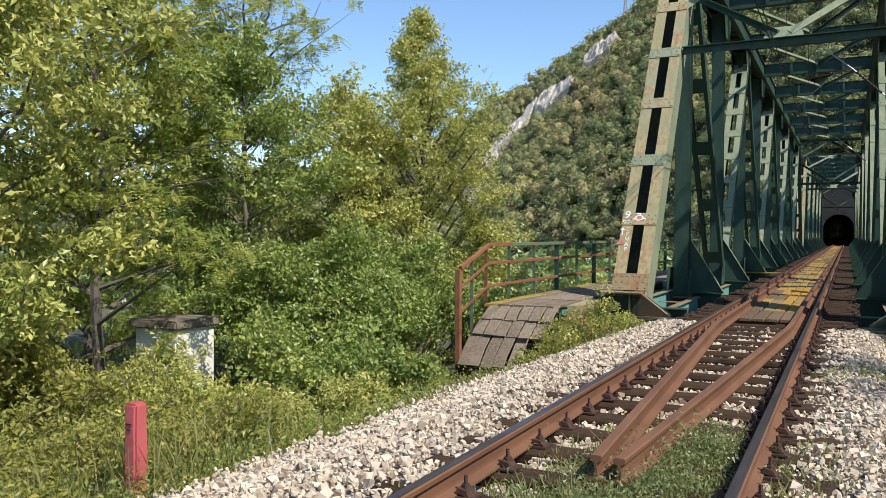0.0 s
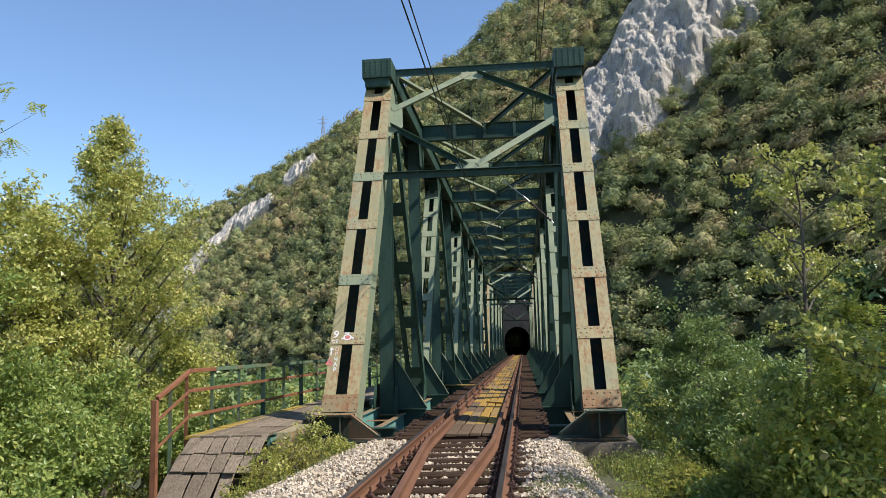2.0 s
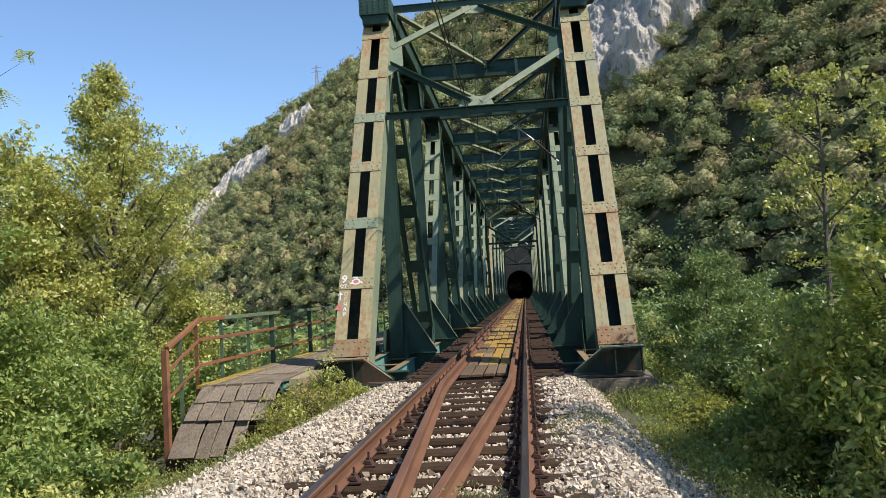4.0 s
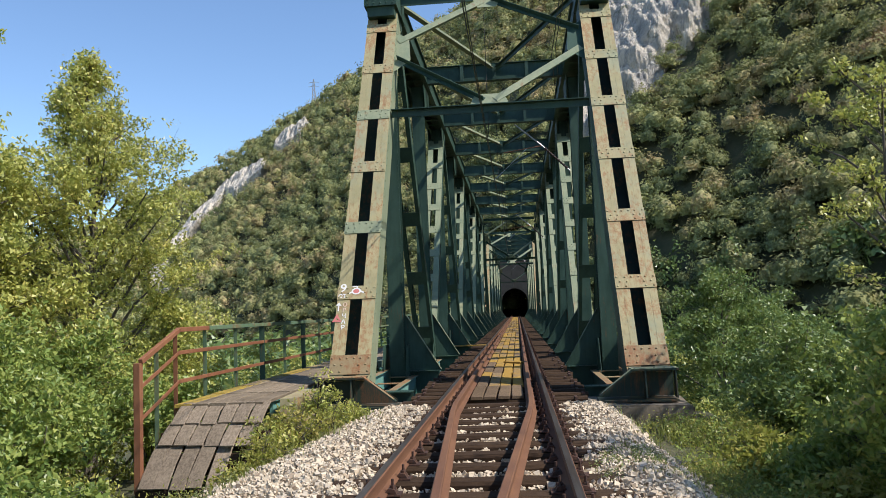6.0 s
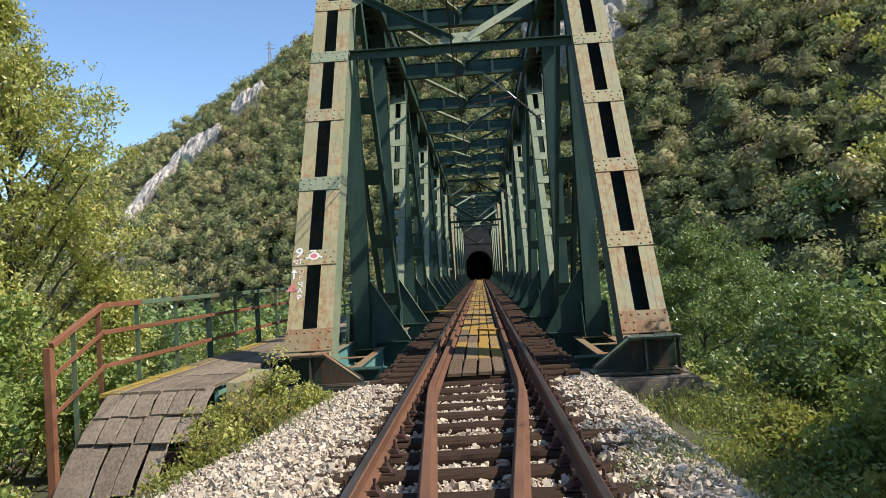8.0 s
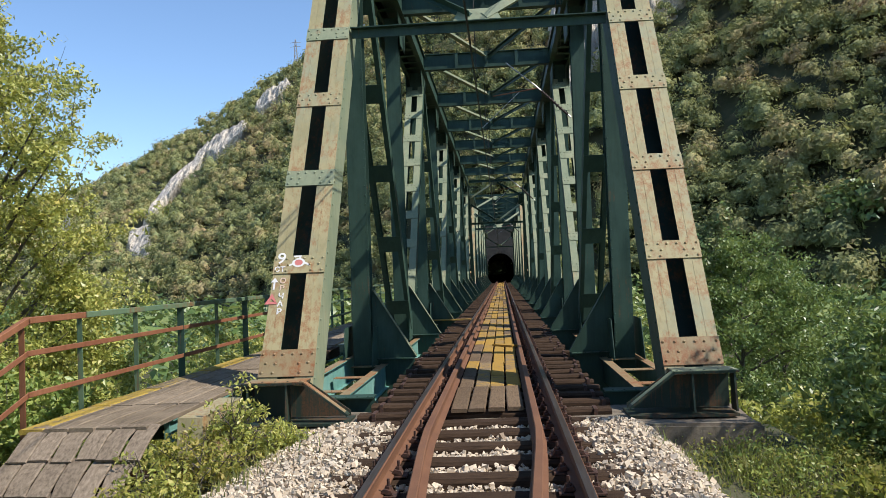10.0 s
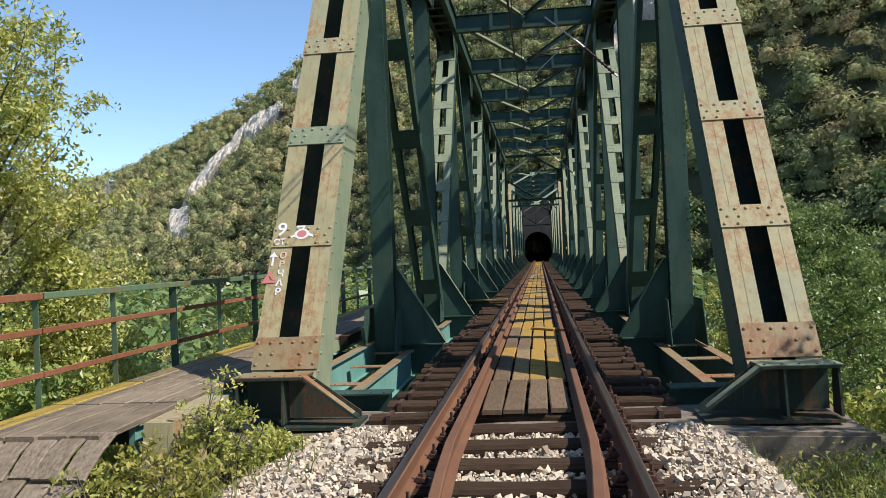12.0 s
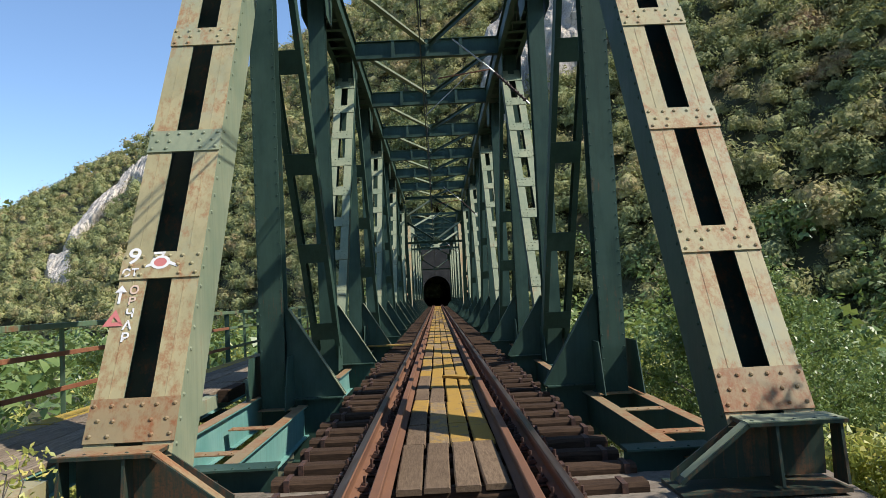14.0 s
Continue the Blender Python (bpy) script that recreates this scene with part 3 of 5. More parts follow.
        for x in (2.76, 2.3):
            prism(bm, [(s * x, -2.65, -0.02), (s * x, -2.65, 0.40), (s * x, -2.80, 0.40), (s * x, -2.86, -0.02)], (s * 0.022, 0, 0))
        block(bm, (min(s * 2.79, s * 1.60), -2.86, -0.075), (max(s * 2.79, s * 1.60), -2.3, -0.045))
        for x in (2.75, 2.6, 2.45, 2.3, 2.15):
            rivet(bm, (s * x, -2.76, 0.425), (0, 0, 1), 0.02)
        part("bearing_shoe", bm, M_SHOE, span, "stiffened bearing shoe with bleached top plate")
        bm = bmesh.new()
        block(bm, (min(s * 2.81, s * 2.1), -2.81, 0.426), (max(s * 2.81, s * 2.1), -2.48, 0.434))
        slab(bm, (s * 2.11, -2.80, 0.426), (s * 1.61, -2.80, 0.042), (0, 1, 0), (0.0, 0.11), (0.0, 0.008) if s > 0 else (-0.008, 0.0))
        part("shoe_top", bm, M_RUSTPLATE if s < 0 else M_PALE, span, "rust-stained top flange of the shoe" if s < 0 else "pale bleached top flange of the shoe")
    # struts and lateral bracing between the top chords
    for k in range(2, NP - 1):
        y = Y0 + P * k
        bm = bmesh.new()
        block(bm, (-XC + 0.3, y - 0.008, 8.5), (XC - 0.3, y + 0.008, 9.0))
        for z in (8.49, 9.0):
            block(bm, (-XC + 0.3, y - 0.11, z), (XC - 0.3, y + 0.11, z + 0.014))
        for x in (-1.0, 0.0, 1.0):
            block(bm, (x - 0.05, y - 0.1, 8.505), (x + 0.05, y - 0.009, 8.999))
        part("top_strut", bm, M_GREEN, span)
    for k in range(1, NP - 1):
        for s in (-1, 1):
            angle_member(span, "lateral_brace", (s * (XC - 0.3), Y0 + P * k + 0.3, 8.86), (s * 0.08, Y0 + P * (k + 1) - 0.12, 8.86), (s * 0.8, 0.5, 0), 0.16, M_PALE if s < 0 else M_GREEN)
    # portal frame in the plane of the end posts
    for end in (0, 1):
        def q(x, z):
            p = post_at(z, x=x) + Vector((0, 0.12, 0))
            if end:
                p.y = 2 * Y0 + P * NP - p.y
            return p
        bm = bmesh.new()
        slab(bm, q(-XC + 0.36, 8.75), q(XC - 0.36, 8.75), (0, 0, 1), (-0.09, 0.09), (-0.01, 0.01))
        slab(bm, q(-XC + 0.36, 8.84), q(XC - 0.36, 8.84), (0, 1, 0), (-0.1, 0.1), (-0.008, 0.008))
        part("portal_top_strut", bm, M_GREEN, span)
        bm = bmesh.new()
        slab(bm, q(-XC + 0.36, 5.58), q(XC - 0.36, 5.58), (0, 0, 1), (-0.07, 0.07), (-0.01, 0.01))
        slab(bm, q(-XC + 0.36, 5.66), q(XC - 0.36, 5.66), (0, 1, 0), (-0.16, 0.12), (-0.008, 0.008))
        part("portal_bottom_strut", bm, M_GREEN, span)
        for s in (-1, 1):
            angle_member(span, "portal_brace", q(s * 0.1, 8.62), q(s * 2.02, 7.55), (0, 0.5, 0.85), 0.17, M_PALE if s < 0 else M_GREEN)
            angle_member(span, "portal_brace", q(s * 2.02, 7.05), q(s * 0.12, 5.8), (0, 0.5, 0.85), 0.17, M_GREEN if s < 0 else M_PALE)
            bm = bmesh.new()
            prism(bm, [q(s * 2.08, 7.8), q(s * 1.78, 7.62), q(s * 1.72, 7.0), q(s * 2.08, 6.7)], (0, 0.014, 0.008))
            part("portal_gusset", bm, M_PALE if s < 0 else M_GREEN, span)
        bm = bmesh.new()
        prism(bm, [q(-0.42, 5.66), q(0.42, 5.66), q(0.3, 5.95), q(-0.3, 5.95)], (0, 0.014, 0.008))
        part("portal_gusset", bm, M_PALE, span)
        bm = bmesh.new()
        prism(bm, [q(-0.32, 8.66), q(0.32, 8.66), q(0.22, 8.42), q(-0.22, 8.42)], (0, 0.014, 0.008))
        part("portal_gusset", bm, M_PALE, span)
    return span


SPAN = bridge_span()
copy_thing(SPAN, pose(0, Y0 + P * NP + 0.6, 0))
YEND = Y0 + 2 * P * NP + 0.6

# abutments, pier, tunnel
def concrete(name, lo, hi, label, category):
    bm = bmesh.new()
    block(bm, lo, hi)
    bmesh.ops.subdivide_edges(bm, edges=bm.edges, cuts=7, use_grid_fill=True)
    for v in bm.verts:
        v.co += noise.noise_vector(v.co * 1.7) * 0.035
    bmesh.ops.bevel(bm, geom=[e for e in bm.edges if e.calc_face_angle(0) > 1.0], offset=0.03, segments=2, affect="EDGES")
    return tagged(part(name, bm, M_CONCRETE), label, category, kind="structure")


concrete("abutment", (-3.0, -3.2, -4.5), (2.95, -1.9, -0.085), "stained concrete bridge abutment", "abutment")
concrete("pier", (-3.2, Y0 + P * NP - 1.0, -9.5), (3.2, Y0 + P * NP + 1.6, -0.9), "concrete bridge pier", "pier")
concrete("abutment_far", (-4, YEND - 1.2, -9), (4, YEND + 2.2, -0.9), "concrete far abutment", "abutment")


def tunnel(y0=119.6, w=2.2, spring=3.0):
    arch = [(-w, -0.6)] + [(-w * math.cos(a), spring - 0.35 + w * math.sin(a)) for a in [math.pi * i / 16 for i in range(17)]] + [(w, -0.6)]
    th = thing("tunnel_portal", (0, y0, -0.6), "dark railway tunnel mouth in a masonry portal", "tunnel", kind="structure")
    bm = bmesh.new()
    inner = [bm.verts.new((x, y0, z)) for x, z in arch]
    outer = [bm.verts.new((-9 if x <= -w + 1e-6 and z < 2 else max(-9, min(9, x * 4.1)), y0, -0.6 if z < 0 else 9.5 if z > spring + 0.4 else z * 2.2)) for x, z in arch]
    for a, b, c, d in zip(inner, inner[1:], outer[1:], outer):
        bm.faces.new((a, b, c, d))
    geo = bmesh.ops.extrude_face_region(bm, geom=bm.faces[:])
    bmesh.ops.translate(bm, verts=[v for v in geo["geom"] if isinstance(v, bmesh.types.BMVert)], vec=(0, 1.2, 0))
    bmesh.ops.recalc_face_normals(bm, faces=bm.faces)
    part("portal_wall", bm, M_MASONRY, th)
    bm = bmesh.new()
    rings = [[bm.verts.new((x * 1.0, y, z)) for x, z in arch] for y in (y0 + 0.05, y0 + 60)]
    for i in range(len(arch) - 1):
        bm.faces.new((rings[0][i], rings[0][i + 1], rings[1][i + 1], rings[1][i]))
    bm.faces.new(rings[1])
    block(bm, (-3.7, y0 - 3.4, -0.9), (3.7, y0 + 60, -0.33))
    part("tunnel_lining", bm, M_MASONRY, th, "near-black tunnel lining with shade put into its colour")
    n = 15
    for i in range(n):
        a0, a1 = math.pi * i / n + 0.012, math.pi * (i + 1) / n - 0.012
        bm = bmesh.new()
        prism(bm, [(-r * math.cos(a), y0 - 0.06, spring - 0.35 + r * math.sin(a)) for a, r in ((a0, w), (a1, w), (a1, w + 0.5), (a0, w + 0.5))], (0, 0.1, 0))
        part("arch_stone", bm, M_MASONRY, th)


tunnel()

# ---- track ----
YN = -22.0
rng = np.random.default_rng(7)
TRACK = thing("railway_track", (0, 0, 0), "rusty railway track on grey wooden sleepers with guard rails", "railway track")


def rail_profile(h=0.16):
    half = [(0.068, 0.0), (0.068, 0.012), (0.012, 0.034), (0.009, 0.05), (0.009, h - 0.045), (0.034, h - 0.034), (0.036, h - 0.008), (0.028, h)]
    return half + [(-a, b) for a, b in reversed(half)]


def rail(name, path, label, head=True):
    prof = rail_profile()
    bm = bmesh.new()
    rings = [[bm.verts.new((x + a, y, 0.012 + b)) for a, b in prof] for x, y in path]
    m = len(prof)
    for r0, r1 in zip(rings, rings[1:]):
        for i in range(m):
            bm.faces.new((r0[i], r0[(i + 1) % m], r1[(i + 1) % m], r1[i]))
    bm.faces.new(rings[0])
    bm.faces.new(list(reversed(rings[-1])))
    bmesh.ops.recalc_face_normals(bm, faces=bm.faces)
    ob = part(name, bm, M_RAIL, TRACK, label)
    if head:
        bm = bmesh.new()
        for (xa, ya), (xb, yb) in zip(path, path[1:]):
            slab(bm, (xa, ya, 0.1745), (xb, yb, 0.1745), SX, (-0.027, 0.027), (-0.002, 0.002))
        part("railhead", bm, M_HEAD, ob, "worn bare running surface")
    return ob


for s in (-1, 1):
    rail("running_rail", [(s * 0.7535, YN), (s * 0.7535, 170.0)], "rust-brown running rail")
    rail("guard_rail", [(s * 0.07, -12.7), (s * 0.10, -12.2), (s * 0.49, -5.2), (s * 0.52, -4.4), (s * 0.52, YEND + 2)], "red-brown guard rail bent together at its end", head=False)


def sleeper_mesh(length, seed, h=0.22, wide=0.12):
    """A wooden sleeper with worn, checked edges."""
    r = random.Random(seed)
    bm = bmesh.new()
    n = 9
    rings = []
    for i in range(n):
        x = -length / 2 + length * i / (n - 1)
        w0, w1, t = wide + r.uniform(-0.008, 0.008), wide + r.uniform(-0.008, 0.008), r.uniform(-0.012, 0.004)
        rings.append([bm.verts.new(p) for p in ((x, -w0, -h), (x, -w0, t - 0.03), (x, -w0 + 0.025, t), (x, w1 - 0.025, t), (x, w1, t - 0.03), (x, w1, -h))])
    for a, b in zip(rings, rings[1:]):
        for k in range(6):
            bm.faces.new((a[k], a[(k + 1) % 6], b[(k + 1) % 6], b[k]))
    bm.faces.new(list(reversed(rings[0])))
    bm.faces.new(rings[-1])
    bmesh.ops.recalc_face_normals(bm, faces=bm.faces)
    me = bpy.data.meshes.new("sleeper")
    bm.to_mesh(me)
    bm.free()
    me.materials.append(M_SLEEPER)
    return me


def fastening_mesh():
    """Base plate with two clips and coach screws, for one rail."""
    bm = bmesh.new()
    block(bm, (-0.17, -0.075, 0.0), (0.17, 0.075, 0.014))
    for s in (-1, 1):
        prism(bm, [(s * 0.05, -0.05, 0.03), (s * 0.07, -0.05, 0.06), (s * 0.12, -0.05, 0.05), (s * 0.14, -0.05, 0.014)], (0, 0.1, 0))
        tube(bm, [(s * 0.10, 0.0, 0.04), (s * 0.10, 0.0, 0.075)], [0.03, 0.026], 6)
        tube(bm, [(s * 0.10, 0.0, 0.075), (s * 0.10, 0.0, 0.125)], [0.013, 0.012], 6)
    me = bpy.data.meshes.new("fastening")
    bm.to_mesh(me)
    bm.free()
    me.materials.append(M_IRON)
    return me


NEAR_MESH = [sleeper_mesh(2.5, i) for i in range(6)]
DECK_MESH = [sleeper_mesh(2.96, 20 + i, wide=0.108) for i in range(6)]
FAST = fastening_mesh()
SLEEPER_Y = []
y, i = YN + 0.3, 0
while y < YEND + 1:
    deck = y > -2.75
    ob = new("sleeper", (DECK_MESH if deck else NEAR_MESH)[i % 6])
    ob.parent = TRACK
    ob.location = (rng.uniform(-0.05, 0.05), y, 0.0)
    ob.rotation_euler = (0, 0, rng.uniform(-0.012, 0.012))
    SLEEPER_Y.append(y)
    if -16 < y < 26:
        for s in (-1, 1):
            f = new("fastening", FAST)
            f.parent = ob
            f.location = (s * 0.7535 - ob.location.x, 0.0, 0.004)
    if deck and y < 12:
        for s in (-1, 1):
            bm = bmesh.new()
            x = s * rng.uniform(1.28, 1.42)
            block(bm, (x - 0.022, -0.127, -0.14), (x + 0.022, 0.127, 0.007))
            me = bpy.data.meshes.new("hook_strap")
            bm.to_mesh(me)
            bm.free()
            me.materials.append(M_IRON)
            f = new("hook_strap", me)
            f.parent = ob
    y += 0.6 + rng.uniform(-0.035, 0.035)
    i += 1

# boards between the guard rails
BOARD = []
for v in range(5):
    r = random.Random(50 + v)
    bm = bmesh.new()
    rings = []
    for k in range(5):
        t = r.uniform(-0.004, 0.004)
        w = 0.098 + r.uniform(-0.005, 0.003)
        yy = -0.5 + k / 4
        rings.append([bm.verts.new(p) for p in ((-w, yy, 0.004), (-w, yy, 0.036 + t), (-w + 0.012, yy, 0.046 + t), (w - 0.012, yy, 0.046 + t), (w, yy, 0.036 + t), (w, yy, 0.004))])
    for a, b in zip(rings, rings[1:]):
        for k in range(6):
            bm.faces.new((a[k], a[(k + 1) % 6], b[(k + 1) % 6], b[k]))
    bm.faces.new(list(reversed(rings[0])))
    bm.faces.new(rings[-1])
    bmesh.ops.recalc_face_normals(bm, faces=bm.faces)
    pair = []
    for mat in (M_BOARD, M_TREAD):
        me = bpy.data.meshes.new("board")
        bm.to_mesh(me)
        me.materials.append(mat)
        pair.append(me)
    bm.free()
    BOARD.append(pair)
WALKBOARDS = thing("board_walk", (0, -2.6, 0), "worn yellow-painted boards laid between the guard rails", "boardwalk")
for c in range(4):
    y = -2.62 + rng.uniform(-0.05, 0.03)
    first = True
    while y < 78:
        L = 1.75 if first else rng.choice([0.95, 1.15, 1.15, 1.75, 2.3])
        ob = new("board", BOARD[rng.integers(5)][1 if first or rng.random() < 0.18 else 0])
        ob.parent = WALKBOARDS
        ob.location = (-0.327 + 0.218 * c + rng.uniform(-0.008, 0.008), y + L / 2 + 2.6, rng.uniform(0, 0.004))
        ob.scale = (1, L - 0.012, 1)
        ob.rotation_euler = (0, 0, rng.uniform(-0.012, 0.012))
        y += L
        first = False
bm = bmesh.new()
for c in range(4):
    y = 80.5
    while y < YEND:
        x = -0.327 + 0.218 * c
        block(bm, (x - 0.1, y, 0.004), (x + 0.1, y + 1.9, 0.045))
        y += 1.92
tagged(part("far_boards", bm, M_BOARD, WALKBOARDS), kind="stuff")
bm = bmesh.new()
slab(bm, (-2.1, Y0 + 3 * P - 0.1, 0.115), (-0.84, Y0 + 3 * P - 0.2, 0.115), (0, 1, 0), (-0.12, 0.12), (-0.02, 0.02))
tagged(part("loose_plank", bm, M_BOARD), "yellow-painted plank lying across the girder", "plank")
bm = bmesh.new()
slab(bm, (0.05, 5.2, 0.07), (0.47, 4.75, 0.07), (0, 1, 0), (-0.11, 0.11), (-0.02, 0.02))
tagged(part("loose_plank", bm, M_BOARD), "short loose plank lying on the boardwalk", "plank")

# ---- ballast ----


def ballast_z(x):
    x = np.asarray(x, float)
    left = -0.07 + 0.055 * ramp01(-x, 0.85, 1.1) - 0.42 * ramp01(-x, 1.45, 3.2)
    right = -0.07 + 0.055 * ramp01(x, 0.85, 1.1) - 0.58 * ramp01(x, 1.45, 2.5)
    return np.where(x < 0, left, right)


def ballast_edge(y):
    """The ballast's ragged edges at y."""
    y = np.asarray(y, float)
    lo = -3.05 + 0.3 * fbm(y, y * 0 + 3, 1.5, 3) - 0.15 * ramp01(-y, 8, 14) + 0.85 * ramp01(y, -6.6, -4.4)
    hi = 1.95 + 0.55 * ramp01(-y, 5.0, 8.0) + 0.5 * ramp01(-y, 9, 13) + 0.4 * fbm(y, y * 0 + 8, 1.5, 3)
    return lo, hi


def cover_z(x, y):
    """Height of the land or of the ballast's skirt, whichever lies higher."""
    lo, hi = ballast_edge(y)
    skirt = ballast_z(x) - 0.035 - np.maximum(np.maximum(lo - x, x - hi), 0) * 1.2
    return np.maximum(ground_z(x, y), np.where((np.abs(x) < 3.4) & (np.asarray(y) < -3.0), skirt, -50))


def build_ballast():
    gx, gy = np.linspace(-3.5, 3.2, 60), np.linspace(YN, -3.0, 120)
    X, Y = np.meshgrid(gx, gy)
    lo, hi = ballast_edge(Y)
    Z = ballast_z(X) - 0.035 + fbm(X, Y, 0.5, 3) * 0.05
    out = np.maximum(np.maximum(lo - X, X - hi), 0)
    Z -= out * 1.2
    n, m = X.shape
    i = np.arange(n * m).reshape(n, m)
    f = np.stack([i[:-1, :-1], i[:-1, 1:], i[1:, 1:], i[1:, :-1]], -1).reshape(-1, 4)
    tagged(sheet("ballast_bed", np.stack([X, Y, Z], -1).reshape(-1, 3), f, M_BED, smooth=True), "dusty bed of crushed limestone under the track", "ballast", kind="structure")
    # stones
    box = np.array([(a, b, c) for a in (-1, 1) for b in (-1, 1) for c in (-1, 1)]) * 0.7
    quad = np.array([(0, 1, 3, 2), (4, 6, 7, 5), (0, 4, 5, 1), (2, 3, 7, 6), (0, 2, 6, 4), (1, 5, 7, 3)])
    N = 74000
    yy = -3.15 - rng.random(N) ** 1.15 * 15.0
    xx = rng.uniform(-3.4, 3.1, N)
    lo, hi = ballast_edge(yy)
    soft = rng.normal(0, 0.10, N)
    sy = np.array(SLEEPER_Y)
    dist = np.abs(yy[:, None] - sy[None, :]).min(1)
    ok = (xx > lo + soft) & (xx < hi + soft) & ~((dist < 0.13) & (np.abs(xx) < 1.28) & (rng.random(N) < np.where(np.abs(xx) > 0.95, 0.55, 0.965)))
    ok &= ~((np.abs(np.abs(xx) - 0.7535) < 0.085))
    ok &= ~((yy > -7.2) & (np.abs(xx) < 0.5) & (dist < 0.15))
    xx, yy = xx[ok], yy[ok]
    n = len(xx)
    r = np.clip(rng.lognormal(math.log(0.0188), 0.38, n), 0.010, 0.045)
    V = box[None] * (1 + rng.uniform(-0.65, 0.3, (n, 8, 3)))
    V = V * r[:, None, None] * rng.uniform(0.65, 1.25, (n, 1, 3))
    a, b = rng.uniform(0, math.tau, n), rng.uniform(-1.2, 1.2, n)
    ca, sa, cb, sb = np.cos(a)[:, None], np.sin(a)[:, None], np.cos(b)[:, None], np.sin(b)[:, None]
    x1, y1, z1 = V[..., 0], V[..., 1] * cb - V[..., 2] * sb, V[..., 1] * sb + V[..., 2] * cb
    V = np.stack([x1 * ca - y1 * sa, x1 * sa + y1 * ca, z1], -1)
    zz = ballast_z(xx) + rng.uniform(-0.02, 0.028, n) + fbm(xx, yy, 0.5, 3) * 0.05
    V = V + np.stack([xx, yy, zz], -1)[:, None, :]
    F = quad[None] + (np.arange(n) * 8)[:, None, None]
    tagged(sheet("ballast_stones", V.reshape(-1, 3), F.reshape(-1, 4), M_STONE), "white and cream crushed limestone ballast stones", "ballast", kind="stuff")


build_ballast()

# ---- side walkway with railing ----
XO, XI = -4.50, -3.20
WALK = thing("side_walkway", (-4.3, -3, 0.1), "grey weathered plank walkway beside the bridge with broken ramp", "walkway")


def plank(x, w, a, b, mat, th=0.05, sag=0.0):
    bm = bmesh.new()
    a, b = Vector((x, *a)), Vector((x, *b))
    n = 4
    rings = []
    across, along, normal = frame_of(a, b, SX)
    if normal.z < 0:
        normal = -normal
    for k in range(n + 1):
        t = k / n
        c = a.lerp(b, t) + Vector((rng.uniform(-0.006, 0.006), 0, -sag * math.sin(math.pi * t) + rng.uniform(-0.004, 0.004)))
        h = w / 2
        rings.append([bm.verts.new(c + across * u + normal * v) for u, v in ((-h, -th), (-h, -0.008), (-h + 0.01, 0), (h - 0.01, 0), (h, -0.008), (h, -th))])
    for r0, r1 in zip(rings, rings[1:]):
        for k in range(6):
            bm.faces.new((r0[k], r0[(k + 1) % 6], r1[(k + 1) % 6], r1[k]))
    bm.faces.new(list(reversed(rings[0])))
    bm.faces.new(rings[-1])
    bmesh.ops.recalc_face_normals(bm, faces=bm.faces)
    part("plank", bm, mat, WALK)


ROWS_YZ = [(-5.64, -0.66), (-5.13, -0.20), (-4.82, 0.04), (-4.45, 0.27)]
for r in range(3):
    (ya, za), (yb, zb) = ROWS_YZ[r], ROWS_YZ[r + 1]
    for c in range(5 if r == 0 else 6):
        w = (XI - XO) / 6
        j = rng.uniform(-0.06, 0.05)
        sagx = 0.05 if c >= 4 and r == 0 else 0.0
        plank(XO + w * (c + 0.5) + 0.05 * r + rng.uniform(-0.012, 0.012), w - 0.014 + rng.uniform(-0.007, 0.004), (ya + j, za - sagx + rng.uniform(-0.012, 0.012)), (yb + 0.08, zb + 0.004 - sagx * 0.5), M_RAMP, 0.02, -0.03 + rng.uniform(-0.015, 0.01))
y = -4.48
k = 0
while y < 30:
    L = 1.35 if k < 2 else 1.9
    for c in range(5):
        w = (XI - XO) / 5
        z = 0.27 + 0.006 * (k % 2) + rng.uniform(-0.004, 0.004)
        plank(XO + w * (c + 0.5), w - 0.016, (y + rng.uniform(-0.02, 0.02), z), (y + L - 0.015 + rng.uniform(-0.02, 0.02), z), M_LICHEN if c == 0 else M_PLANK, 0.05)
    y += L
    k += 1
bm = bmesh.new()
while y < YEND:
    for c in range(5):
        w = (XI - XO) / 5
        block(bm, (XO + w * c + 0.005, y, 0.225), (XO + w * (c + 1) - 0.005, y + 1.88, 0.275))
    y += 1.9
tagged(part("far_planks", bm, M_PLANK, WALK), kind="stuff")
for x, mat, za, zb in ((XI - 0.06, M_TEAL, -0.02, 0.215), (XO + 0.1, M_GREEN, -0.02, 0.215)):
    bm = bmesh.new()
    y1 = -3.85
    prism(bm, [(x - 0.05, y1, za), (x + 0.05, y1, za), (x + 0.05, y1, za + 0.012), (x + 0.006, y1, za + 0.012), (x + 0.006, y1, zb - 0.012), (x + 0.05, y1, zb - 0.012), (x + 0.05, y1, zb), (x - 0.05, y1, zb)], (0, YEND - 2, 0))
    part("stringer", bm, mat, WALK, "blue-green painted steel stringer" if mat is M_TEAL else "")
for k in range(0, 20):
    y = Y0 + P * k + (0.6 if k >= NP else 0)
    bm = bmesh.new()
    block(bm, (XO - 0.05, y - 0.06, -0.18), (-2.74, y + 0.06, -0.025))
    part("bracket_beam", bm, M_GREEN, WALK)
for k in range(12):
    bm = bmesh.new()
    y = -1.6 + 1.45 * k
    block(bm, (XI + 0.012, y, 0.10), (XI + 0.16, y + 1.1 + rng.uniform(-0.2, 0.1), 0.25 + rng.uniform(0, 0.02)))
    part("edge_board", bm, M_SLEEPER if k % 3 == 0 else M_PALE, WALK, "edge board beside the truss")
